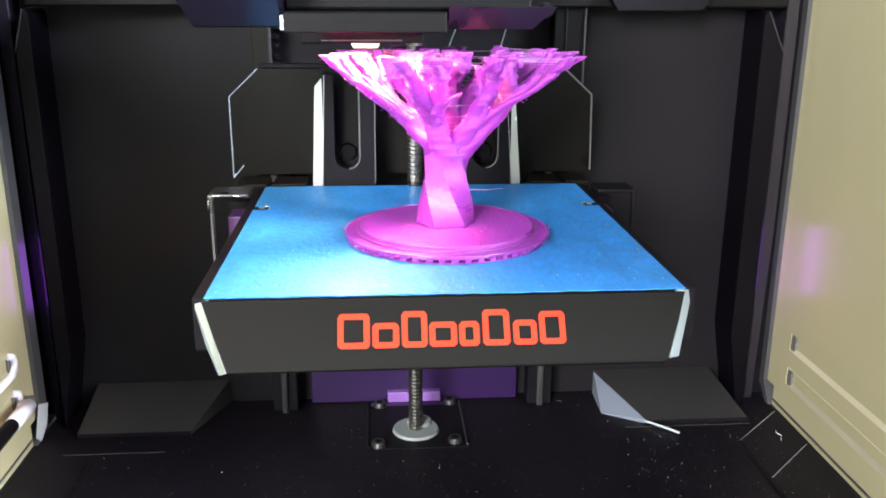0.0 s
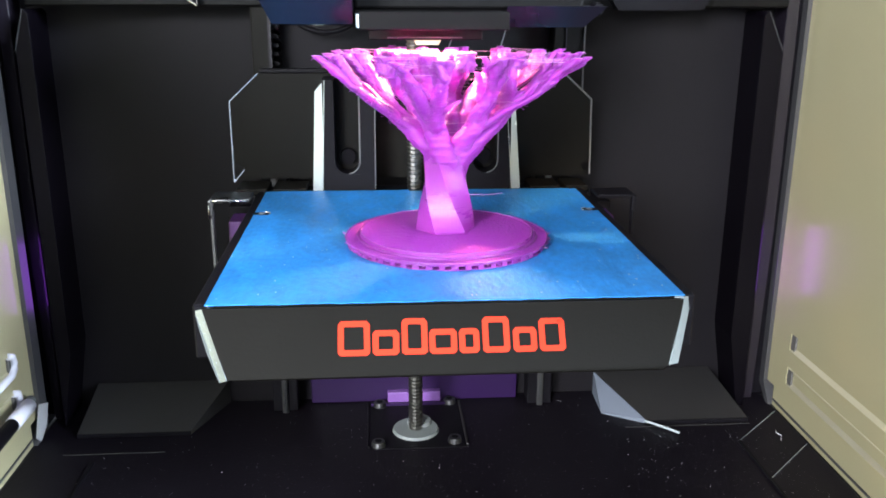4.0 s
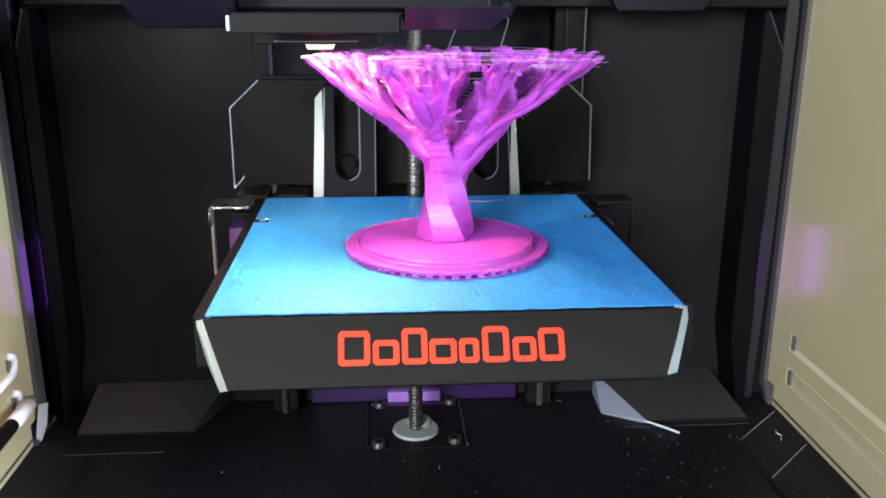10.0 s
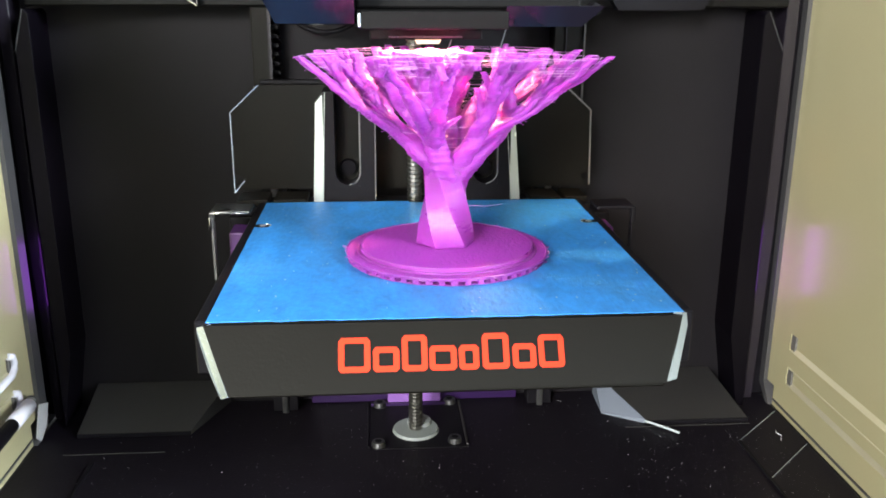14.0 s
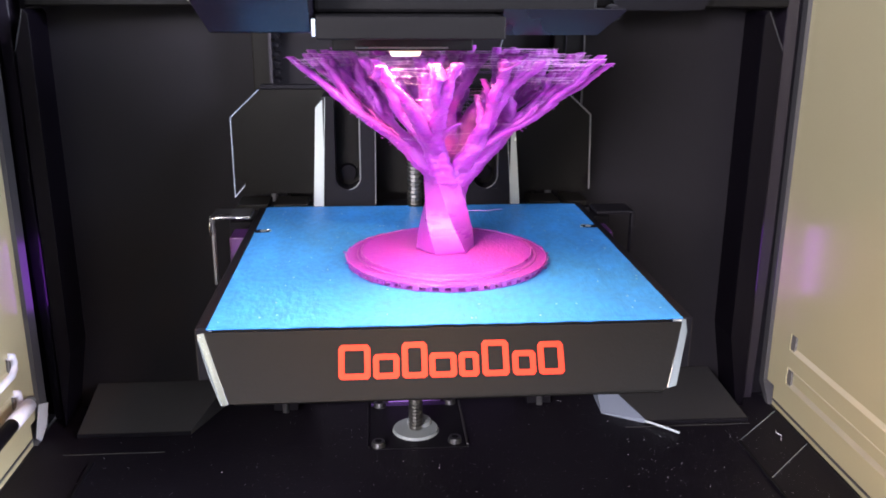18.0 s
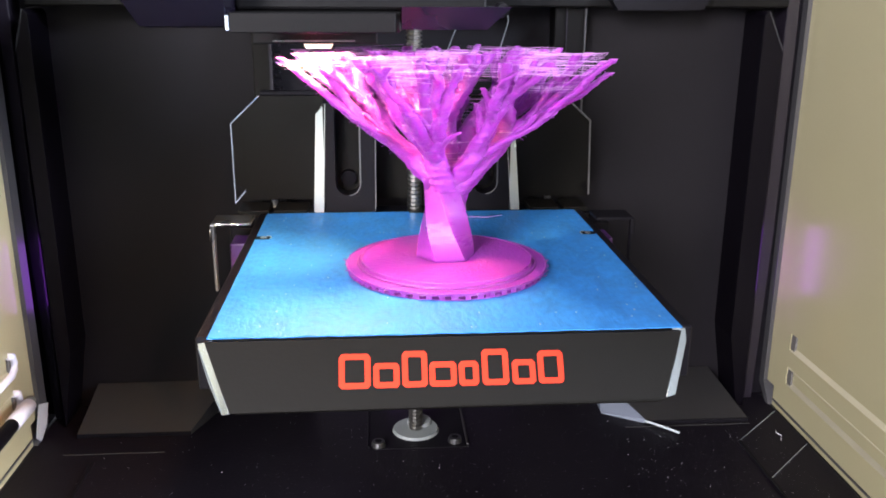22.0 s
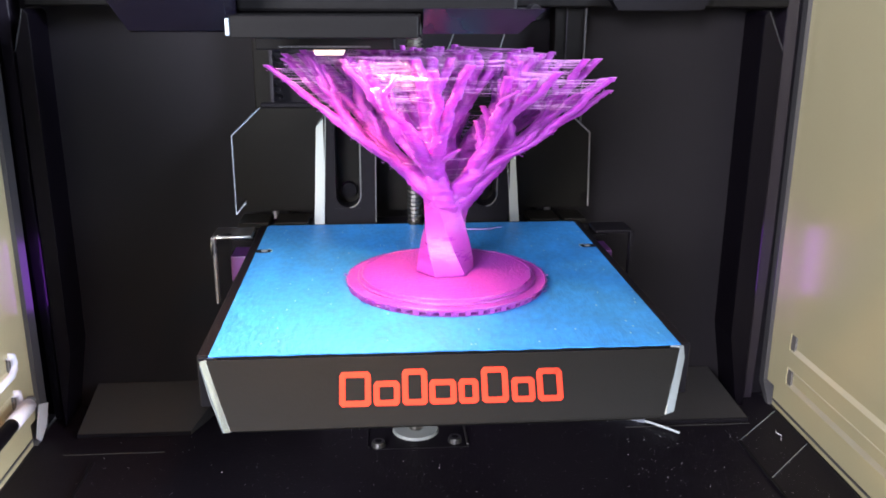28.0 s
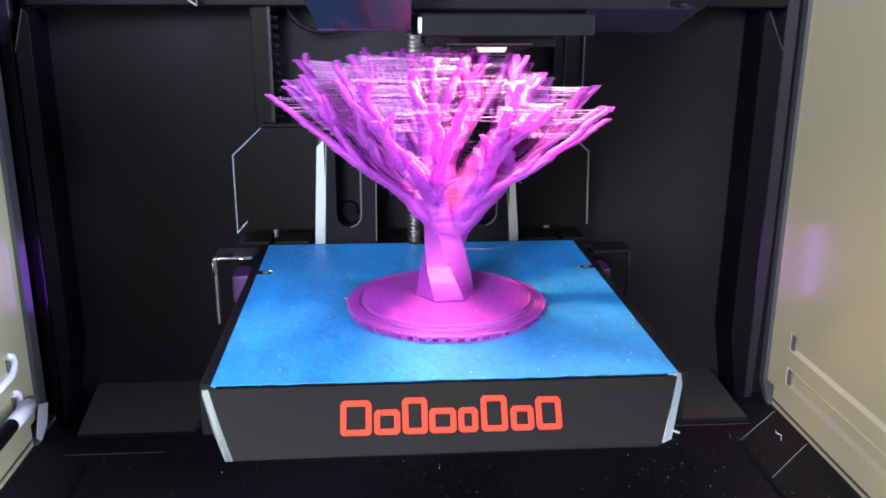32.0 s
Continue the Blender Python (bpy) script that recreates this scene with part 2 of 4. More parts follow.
# ---- the room round the printer ----
def room():
    solid("floor", boxed(-1900, 1900, -2400, 1500, -880, -860), WOOD, "grey wooden floor of the room", "floor", kind="structure")
    solid("ceiling", boxed(-1960, 1960, -2460, 1560, 2100, 2120), ROOM, "plain grey ceiling", "ceiling", kind="structure")
    solid("wall_north", boxed(-1900, 1900, 1500, 1560, -860, 2100), ROOM, "plain grey wall", "wall", kind="structure")
    def holed(axis, at, lo, hi, a0, a1, z0, z1):
        bm = bmesh.new()
        for p, q, u, v in ((lo, a0, -860, 2100), (a1, hi, -860, 2100), (a0, a1, -860, z0), (a0, a1, z1, 2100)):
            if axis == "x":
                box(bm, at, at + 60, p, q, u, v)
            else:
                box(bm, p, q, at, at + 60, u, v)
        return bm
    solid("wall_west", boxed(-1960, -1900, -2400, 1500, -860, 2100), ROOM, "plain grey wall", "wall", kind="structure")
    solid("wall_south", holed("y", -2460, -1900, 1900, -1550, -550, 250, 1350), ROOM, "plain grey wall with a window", "wall", kind="structure")
    solid("wall_east", holed("x", 1900, -2400, 1500, -1700, -700, 200, 1300), ROOM, "plain grey wall with a window", "wall",
          kind="structure")
    for n, (a, b) in enumerate((((-1550, -2450, 250), (-550, -2435, 1350)), ((1935, -1700, 200), (1950, -700, 1300)))):
        w = thing("window_%d" % (n + 1), "daylit window of the room", "window", kind="structure")
        part("pane", boxed(a[0], b[0], a[1], b[1], a[2], b[2]), PANE, w, "bright pane")
    t = thing("table", "grey wooden table under the printer", "table")
    part("tabletop", boxed(-600, 600, -420, 420, -85, -50, bevel=3), WOOD, t)
    for x in (-560, 560):
        for y in (-380, 380):
            part("leg", boxed(x - 25, x + 25, y - 25, y + 25, -860, -85.2, bevel=3), WOOD, t)


# ---- the chamber of the printer ----
def chamber():
    solid("chamber_floor", boxed(-160, 160, -95, 170, -6, 0), FLOOR_BLACK, "dusty black plastic floor of the print chamber", "floor",
          kind="structure")
    solid("base", boxed(-168, 168, -100, 190, -50, -6.1, bevel=3), BLACK, "black printer base on the table", "base", kind="structure")
    wall = solid("wall_back", boxed(-161, 161, 165, 172, 0.1, 215), WALL_BLACK, "matte black rear panel of the chamber", "wall",
                 kind="structure")
    solid("chamber_ceiling", boxed(-168, 168, 146, 190, 215.2, 222), BLACK, "black top cover of the printer", "ceiling",
          kind="structure")
    # unseen casing sides, added to stop room light leaking past the posts
    for s in (-1, 1):
        solid("outer_wall_left" if s < 0 else "outer_wall_right", boxed(min(166 * s, 170 * s), max(166 * s, 170 * s), -100, 190, -5.9, 215), BLACK,
              "black outer casing of the printer", "wall", kind="structure")
    # side panels with two pressed slots each, set in from a dark edge strip
    for s, nm in ((-1, "left"), (1, "right")):
        ya, yb, y_slot = -95, (152.6 if s > 0 else 136.4), (134.5 if s > 0 else 121.0)
        x0, x1 = min(161 * s, 162.2 * s), max(161 * s, 162.2 * s)
        ys = [ya, ya + 20, y_slot + 1.5, yb - 7, yb]
        up = 5.6 if s < 0 else 0.0
        zs = [0.2, 9.4, 15.2 + up, 23.2 + up, 31.2 + up, 38.9 + up, 214]
        bm = bmesh.new()
        grid = {(i, k, x): bm.verts.new((x, y, z)) for i, y in enumerate(ys) for k, z in enumerate(zs) for x in (x0, x1)}
        gone = {(1, 2), (1, 4), (3, 0)}
        cells = {(i, k) for i in range(4) for k in range(6)} - gone
        for i, k in cells:
            for x in (x0, x1):
                bm.faces.new([grid[q + (x,)] for q in ((i, k), (i + 1, k), (i + 1, k + 1), (i, k + 1))])
            for (di, dk), (p, q) in (((-1, 0), ((i, k), (i, k + 1))), ((1, 0), ((i + 1, k), (i + 1, k + 1))), ((0, -1), ((i, k), (i + 1, k))),
                                     ((0, 1), ((i, k + 1), (i + 1, k + 1)))):
                if (i + di, k + dk) not in cells:
                    bm.faces.new([grid[p + (x0,)], grid[q + (x0,)], grid[q + (x1,)], grid[p + (x1,)]])
        bmesh.ops.delete(bm, geom=[v for v in bm.verts if not v.link_faces], context="VERTS")
        side = solid("side_panel_" + nm, bm, PANEL, "champagne painted metal side panel with two long slots", "panel", kind="structure")
        for z0, z1 in ((15.2 + up, 23.2 + up), (31.2 + up, 38.9 + up)):
            part("slot_back", boxed(min(162.3 * s, 163.5 * s), max(162.3 * s, 163.5 * s), ya + 18, y_slot + 3, z0 - 1, z1 + 1), PANEL, side,
                 "recessed back of a slot")
            if z0 < 22:
                part("slot_lip", tube(bmesh.new(), [(160.9 * s, ya + 20, z1), (160.9 * s, y_slot, z1)], 0.3, 6), PANEL_LIT, side, "rolled lip of a slot")
            slope = prism(bmesh.new(), [(160.9 * s, z0 - 0.1), (162.2 * s, z0 - 0.1), (162.2 * s, z0 + 1.7)], "y", ya + 20, y_slot)
            part("slot_slope", slope, PANEL_LIT if z0 > 25 else PANEL_SHADED, side, "sloped lower side of a slot")
            bm = prism(bmesh.new(), [(y_slot - 2.6, z0), (y_slot - 2.6, z1)] + [(y_slot - 0.3 + 1.6 * math.sin(math.pi * i / 8), (z0 + z1) / 2 + (z1 - z0) / 2 * math.cos(math.pi * i / 8))
                       for i in range(9)], "x", min(161.3 * s, 162.15 * s), max(161.3 * s, 162.15 * s))
            if s < 0:
                # the brightly lit slot edge is put in as a white tube
                part("slot_rim", tube(bmesh.new(), [(-160.6, y_slot - 16, z0 - 0.4), (-160.6, y_slot - 3, z0 - 0.4), (-160.6, y_slot + 0.4, z0 + 1.6),
                                      (-160.6, y_slot + 1.0, (z0 + z1) / 2), (-160.6, y_slot + 0.2, z1 - 1.0), (-160.6, y_slot - 3, z1 + 0.3)], 1.5, 8), WHITE_TUBE, side,
                     "lit edge of a slot end, put in as a white tube", smooth=True)
            part("slot_end", bm, SLOT_GREY, side, "rounded slot end, its shade put into the grey")
        back = 4.5 if s > 0 else 7.2
        # dark grey here carries the shade on the panel's downward fold
        part("bottom_fold", prism(bmesh.new(), [(160.9 * s, 3.6), (160.6 * s, 3.4), (161.6 * s, 0.12), (162.1 * s, 0.12)], "y", ya, yb - 7.2), EDGE_GREY, side,
             "folded lower edge of the panel")
        bm = bmesh.new()
        prism(bm, [(yb + 0.1, 9), (yb + 0.1, 214), (yb + back, 214), (yb + back, 7), (yb - 4, -0.5 + 0.6), (yb - 7, 0.1)], "x",
              min(159.2 * s, 164 * s), max(159.2 * s, 164 * s))
        part("edge_strip", bm, EDGE_GREY, side, "grey folded edge strip")
        if s < 0:
            part("strip_foot", prism(bmesh.new(), [(yb - 1.5, 16), (yb + 7.4, 12.6), (yb + 3.0, 4.6), (yb - 4.0, 0.6), (yb - 8.0, 4.0)], "x", -159.1, -158.6), GREY_RAMP_PALE,
                 side, "pale grey corner foot")
    # corner posts: a boxed post with a slanted top, a lamp hidden on its outer side, and a ledge beside it
    for s, nm, inner, outer, ledge1 in ((-1, "left", 147.4, 153.4, 159.6), (1, "right", 138.2, 147.0, 153.9)):
        post = thing("corner_post_" + nm, "black corner post of the printer frame with a violet lamp", "post", kind="structure")
        o = [(inner + 5.5, 0.1), (outer, 0.1), (outer, 158.2), (inner + 1.5, 174.0), (inner, 172.0), (inner, 34.0)]
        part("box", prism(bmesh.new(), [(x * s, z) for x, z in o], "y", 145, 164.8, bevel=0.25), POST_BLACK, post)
        part("slanted_edge", tube(bmesh.new(), [((inner + 1.6) * s, 144.8, 174.0), (outer * s, 144.8, 158.4)], 0.16, 6), EDGE_GREY, post, "thin pale slanted edge")
        o = [((outer + 3.6) * s, 0.1), ((ledge1 + 0.6) * s, 0.1), ((ledge1 + 2) * s, 80), ((ledge1 + 2) * s, 214.5), ((outer + 3.8) * s, 214.5)]
        part("ledge", prism(bmesh.new(), o, "y", 152.9, 164.7, bevel=0.3), LEDGE_BLACK, post, "dark ledge with violet glow in its tint")
        x0, x1 = (outer + 0.1) * s, (outer + 0.7) * s
        part("lamp", boxed(min(x0, x1), max(x0, x1), 148.4, 152.0, 52, 82), VIOLET_GLOW, post, "glowing violet lamp")
        part("corner_fill", boxed(min((ledge1 + 2.1) * s, 165.9 * s), max((ledge1 + 2.1) * s, 165.9 * s), 158, 164.6, 0.1, 214.6), BLACK, post)
    # sloped guides where the floor meets the rear panel
    for s, nm in ((-1, "left"), (1, "right")):
        g = thing("floor_guide", "dark grey sloped plastic guide on the chamber floor", "guide", group="floor guides")
        bm = bmesh.new()
        if s < 0:
            f = [(-145, 135), (-98, 135)]
            b = [(-144, 164.5), (-86, 164.5)]
        else:
            f = [(98, 131), (143, 131)]
            b = [(82, 164.5), (137, 164.5)]
        vs = [bm.verts.new((x, y, z)) for (x, y), z in zip(f, (0.2, 0.2))]
        top_f = [bm.verts.new((x, y, 1.8)) for x, y in f]
        low_b = [bm.verts.new((x, y, 0.2)) for x, y in b]
        top_b = [bm.verts.new((x, y, 11.2)) for x, y in b]
        for q in ((vs[0], vs[1], top_f[1], top_f[0]), (top_f[0], top_f[1], top_b[1], top_b[0]), (low_b[0], low_b[1], top_b[1], top_b[0]),
                  (vs[0], vs[1], low_b[1], low_b[0]), (vs[0], top_f[0], top_b[0], low_b[0]), (vs[1], top_f[1], top_b[1], low_b[1])):
            bm.faces.new(q)
        part("slope", bm, GREY_RAMP, g)
        part("front_lip", boxed(f[0][0], f[1][0], f[0][1] - 0.9, f[0][1] - 0.1, 0.1, 1.9, bevel=0.2), BLACK, g, "black front lip")
        if s > 0:
            bm = bmesh.new()
            tri = [(82, 163), (97.6, 131.5), (81, 142)]
            hs = [(10.9, 0.4), (2.2, 0.3), (0.5, 0.2)]
            up = [bm.verts.new((x - 0.4, y, h[0])) for (x, y), h in zip(tri, hs)]
            dn = [bm.verts.new((x - 0.4, y, 0.15)) for (x, y), h in zip(tri, hs)]
            bm.faces.new(up)
            bm.faces.new(dn)
            for i in range(3):
                bm.faces.new((up[i], up[(i + 1) % 3], dn[(i + 1) % 3], dn[i]))
            part("facet", bm, GREY_FACET, g, "pale grey slanted facet")
            part("lip", tube(bmesh.new(), [(97, 130.6, 1.9), (103, 125.6, 1.5), (109, 120.6, 1.0)], 0.55, 6), FLANK, g, "bright metal lip")
    # floor joints and ribs
    for x0, y0, x1, y1 in ((-146, 120.6, -106, 120.6), (88, 128.5, 143, 128.5)):
        solid("floor_seam", tube(bmesh.new(), [(x0, y0, 0.1), (x1, y1, 0.1)], 0.2, 6), GREY_RAMP, "raised seam in the black floor", "trim",
              kind="structure")
    for s in (-1, 1):
        solid("floor_rail", boxed(min(131.5 * s, 133.2 * s), max(131.5 * s, 133.2 * s), -94, 113, 0.05, 0.9, bevel=0.3), BLACK,
              "low black rail along the floor", "trim", kind="structure")
        for y in (84, 114) if s > 0 else ():
            solid("floor_rib", tube(bmesh.new(), [(133 * s, y, 0.2), (159 * s, y + 24.5, 0.2)], 0.25, 6), GREY_EDGE,
                  "thin pale rib across the floor edge", "trim", kind="structure")


def dust():
    random.seed(21)
    bm = bmesh.new()
    for _ in range(3600):
        x, y = 150 - 285 * random.random() ** 1.25, 164 - 120 * random.random() ** 0.8
        r = 0.035 + 0.2 * random.random() ** 9
        v = [bm.verts.new((x + r * random.uniform(0.6, 1.6) * math.cos(a), y + r * random.uniform(0.6, 1.6) * math.sin(a), 0.03)) for a in (0.3, 2.4, 4.5)]
        v.append(bm.verts.new((x, y, 0.03 + 1.2 * r)))
        for q in ((0, 1, 3), (1, 2, 3), (2, 0, 3), (0, 2, 1)):
            bm.faces.new([v[k] for k in q])
    solid("dust", bm, DUST, "pale specks of dust on the black chamber floor", "dust", kind="stuff")
    for pts in ([(152, 121.5, 0.2), (150.5, 118.5, 0.8), (151.5, 115.5, 0.9), (150.0, 112.5, 0.2)],):
        solid("plastic_scrap", tube(bmesh.new(), pts, 0.16, 5), DUST, "thin curl of scrap plastic on the black floor", "plastic scrap")


def toothed_column(x, side, label):
    t = thing("toothed_column", label, "column", group="rear columns")
    part("post", boxed(x - 4.5, x + 3.0, 152, 164.8, 108, 214.8, bevel=0.6), BLACK_MATTE, t)
    part("edge", boxed(x + (2.2 if side > 0 else -4.4), x + (3.4 if side > 0 else -3.2), 150.8, 151.9, 108, 214.6), LEDGE_BLACK, t)
    for i in range(30):
        z = 110 + i * 3.5
        bm = bmesh.new()
        xs = x + (3.1 if side > 0 else -7.3)
        prism(bm, [(xs, z), (xs + 2.6 * side * side, z + 0.4), (xs + 2.6, z + 1.5), (xs, z + 2.0)], "y", 155, 163)
        part("tooth", bm, BLACK, t)


def rear_fittings():
    toothed_column(-61.5, 1, "black toothed column on the rear panel")
    # right hand column is plain
    t = thing("rear_column", "plain black column with a bright edge on the rear panel", "column", group="rear columns")
    # darker black than the other columns: the head's shade is in the colour
    part("post", boxed(55, 68, 154, 164.8, 108, 214.8, bevel=0.6), HEAD_BLACK, t)
    part("edge", boxed(67.0, 67.6, 152.6, 153.8, 108, 214.6), EDGE_GREY, t)
    part("groove", boxed(59.6, 60.0, 153.2, 153.95, 108, 214.6), LEDGE_BLACK, t)
    # low rear cover between the columns
    t = thing("rear_cover", "cover low on the rear panel, violet glow in its colour", "cover")
    part("plate", boxed(-49, 45, 160.2, 164.8, 0.2, 24, bevel=0.5), VIOLET, t)
    part("block", boxed(-14.5, 9.5, 156.5, 160.1, 0.2, 6.2, bevel=0.4), material("pale_block_violet_lit", (0.16, 0.07, 0.28), 0.45), t,
         "pale block with violet glow in its colour")
    part("ledge", boxed(-22, 14, 155.0, 156.4, 0.2, 1.6), VIOLET, t)
    for x, w in ((-60, 1.4), (54.5, 1.4)):
        r = thing("guide_rod", "slim steel guide rod standing on the chamber floor", "rod", group="guide rods")
        part("rod", disc(bmesh.new(), x, 152.5, 0.3, 108, w, n=14), SHEET_STEEL, r, smooth=True)
        part("foot", boxed(x - 5.5, x + 5.5, 153.5, 163, 0.2, 108, bevel=0.5), BLACK, r, "black rod housing")
    # lead screw with its flange
    s = thing("lead_screw", "bright steel lead screw standing on a grey flange", "screw")
    bm = bmesh.new()
    n, pitch, z0, z1 = 12, 1.6, 0.3, 214
    turns = int((z1 - z0) / pitch)
    prev = None
    for i in range(turns * 2 + 1):
        for zz, r in (((i + 0.0) * pitch / 2, 3.05 if i % 2 else 2.45), ((i + 0.5) * pitch / 2, 3.05 if i % 2 else 2.45)):
            ring = [bm.verts.new((-2.9 + r * math.cos(math.tau * k / n), 132 + r * math.sin(math.tau * k / n),
                                  z0 + zz + pitch * 0.5 * math.sin(math.tau * k / n) * 0.35 + 0.4)) for k in range(n)]
            if prev:
                for k in range(n):
                    bm.faces.new((prev[k], prev[(k + 1) % n], ring[(k + 1) % n], ring[k]))
            prev = ring
    part("threaded_rod", bm, SCREW_STEEL, s, smooth=False)
    part("flange", disc(bmesh.new(), -2.9, 132, 0.35, 1.5, 9.9, 9.4, n=40), GREY_RING, s, "pale grey round flange")
    part("collar", disc(bmesh.new(), -1.2, 136.5, 1.5, 3.0, 5.4, 5.0, n=28), GREY_RING, s)
    m = thing("motor_plate", "black motor plate screwed to the chamber floor", "plate")
    part("plate", boxed(-22.5, 17.5, 116.5, 159.5, 0.05, 0.33, bevel=0.1), BLACK, m)
    part("rim", boxed(17.6, 18.5, 118, 158, 0.05, 0.9, bevel=0.2), GREY_RAMP, m, "thin raised rim")
    part("rim", boxed(-23.6, -22.7, 118, 158, 0.05, 0.9, bevel=0.2), BLACK, m)
    for x, y in ((-18.2, 155.4), (13.6, 157.0), (-18.9, 119.6), (13.0, 121.2)):
        b = part("bolt", disc(bmesh.new(), x, y, 0.34, 2.4, 3.0, 2.6, n=20), DARK_STEEL, m, "round bolt head")
        part("socket", disc(bmesh.new(), x, y, 2.41, 2.55, 1.5, n=6), BLACK, b)


# ---- what the drop carries ----
def front_point(u, v, lift=0.0):
    """A point of the platform's leaning front face: u across in mm, v from 0 at the top edge to 1 at the bottom."""
    n = Vector((0, -0.82, 0.57))
    return Vector((u, -1.0 - 10.0 * v, -0.6 - 14.4 * v)) + n * lift


def platform():
    p = thing("build_platform", "black build platform covered with blue masking tape", "platform", at=(0, 0, ZF))
    # body: a tray with a leaning front
    bm = bmesh.new()
    prism(bm, [(0.9, -0.25), (128.0, -0.25), (128.0, -9.0), (20.0, -14.6), (0.9, -14.6)], "x", -57.5, 57.5)
    prism(bm, [(0.8, -1.6), (0.8, -15.6), (-9.6, -16.0), (-10.6, -15.2)], "x", -52.6, 52.6)
    part("tray", bm, BLACK_MATTE, p, "black tray with a leaning front")
    for s in (-1, 1):
        bm = bmesh.new()
        prism(bm, [(1.2, -0.25), (127.6, -0.25), (127.6, -8.5), (20, -14.5), (1.2, -14.5)], "x", min(57.6 * s, 63.2 * s), max(57.6 * s, 63.2 * s),
              bevel=0.5)
        part("side_rim", bm, BLACK, p)
        # pale bevelled corner between front and side
        bm = bmesh.new()
        a = [Vector((60.5 * s, -0.9, -0.7)), Vector((62.7 * s, 1.4, -1.9)), Vector((55.9 * s, -8.0, -16.9)), Vector((53.8 * s, -11.2, -15.0))]
        if s > 0:
            a = [Vector((59.5, -0.6, -0.3)), Vector((62.9, 3.0, -1.3)), Vector((57.4, -6.0, -15.9)), Vector((53.5, -10.8, -14.2))]
        bk = [q + Vector((-1.5 * s, 2.2, -0.1)) for q in a]
        va, vb = [bm.verts.new(q) for q in a], [bm.verts.new(q) for q in bk]
        bm.faces.new(va)
        bm.faces.new(vb)
        for i in range(4):
            bm.faces.new((va[i], va[(i + 1) % 4], vb[(i + 1) % 4], vb[i]))
        # duller grey on the right puts that bevel's shade into the colour
        part("corner_bevel", bm, GREY_EDGE if s < 0 else CORNER_GREY, p, "pale grey bevelled corner")
        bm = bmesh.new()
        a = [Vector((62.9 * s, 1.5, -2.2)), Vector((62.9 * s, 5.0, -9.5)), Vector((57.5 * s, -4.0, -17.2)), Vector((56.2 * s, -7.8, -17.0))]
        if s > 0:
            a = [q + Vector((0.2, 3.2, 0.9)) for q in a]
        bk = [q + Vector((-2.0 * s, 2.0, 0.0)) for q in a]
        va, vb = [bm.verts.new(q) for q in a], [bm.verts.new(q) for q in bk]
        bm.faces.new(va)
        bm.faces.new(vb)
        for i in range(4):
            bm.faces.new((va[i], va[(i + 1) % 4], vb[(i + 1) % 4], vb[i]))
        part("corner_side", bm, CORNER_GREY, p, "pale grey corner side")
    # front plate ends: fill to the bevels
    bm = bmesh.new()
    q = [front_point(-60.4, 0.0, 0.05), front_point(59.4, 0.0, 0.05), front_point(53.6, 0.97, 0.05), front_point(-53.9, 1.0, 0.05)]
    va = [bm.verts.new(v) for v in q]
    vb = [bm.verts.new(v + Vector((0, 1.2, -0.2))) for v in q]
    bm.faces.new(va)
    bm.faces.new(vb)
    for i in range(4):
        bm.faces.new((va[i], va[(i + 1) % 4], vb[(i + 1) % 4], vb[i]))
    part("front_plate", bm, BLACK_MATTE, p, "smooth black front plate")
    # the tape, with an uneven front edge and a slit for the screw
    random.seed(5)
    front = [(-60 + 120 * i / 40, random.uniform(-0.25, 0.25)) for i in range(41)]
    back = [(60, 91.2), (60, 126), (3.2, 126.2), (2.6, 124.0), (-5.2, 124.0), (-5.6, 126.2), (-60, 126.1)]
    bm = bmesh.new()
    prism(bm, front + back, "z", -0.24, 0.0)
    part("tape_sheet", bm, TAPE, p, "blue masking tape with fine crepe grain")
    for s in (-1, 1):
        n = part("notch", prism(bmesh.new(), [(x, y) for y, x in stadium(89.5, 93.2, 54.4, 60.6)] if s > 0 else
                                [(-x, y) for y, x in stadium(89.5, 93.2, 54.4, 60.6)], "z", -0.1, 0.14), BLACK, p, "dark slot in the tape")
        part("screw_head", disc(bmesh.new(), 57.2 * s, 91.3, 0.15, 0.35, 1.1, n=16), SHEET_STEEL, n)
        part("rim", tube(bmesh.new(), [(x * s, y, 0.16) for y, x in stadium(89.5, 93.2, 54.4, 60.6)[11:]], 0.16, 5), SHEET_STEEL, n, "thin bright rim")
    # plain red shapes where the mark is printed
    for x0, x1, top in ((-27.6, -19.9, 0.22), (-19.2, -12.8, 0.36), (-12.1, -5.9, 0.20), (-5.4, 1.3, 0.36), (1.9, 6.8, 0.36), (7.7, 14.3, 0.20),
                        (15.2, 21.0, 0.36), (21.7, 28.1, 0.24)):
        bm = bmesh.new()
        w = 1.4
        vw = w / 17.5
        outer = [(x0 + 0.7, top), (x1 - 0.7, top), (x1, top + 0.05), (x1, 0.67), (x1 - 0.7, 0.71), (x0 + 0.7, 0.71), (x0, 0.67), (x0, top + 0.05)]
        inner = [(x0 + w + 0.2, top + vw), (x1 - w - 0.2, top + vw), (x1 - w, top + vw + 0.01), (x1 - w, 0.71 - vw - 0.01),
                 (x1 - w - 0.2, 0.71 - vw), (x0 + w + 0.2, 0.71 - vw), (x0 + w, 0.71 - vw - 0.01), (x0 + w, top + vw + 0.01)]
        lay = [[bm.verts.new(front_point(u, v, h)) for u, v in o] for o in (outer, inner) for h in (0.06, 0.14)]
        for i in range(8):
            j = (i + 1) % 8
            bm.faces.new((lay[1][i], lay[1][j], lay[3][j], lay[3][i]))
            bm.faces.new((lay[0][i], lay[0][j], lay[1][j], lay[1][i]))
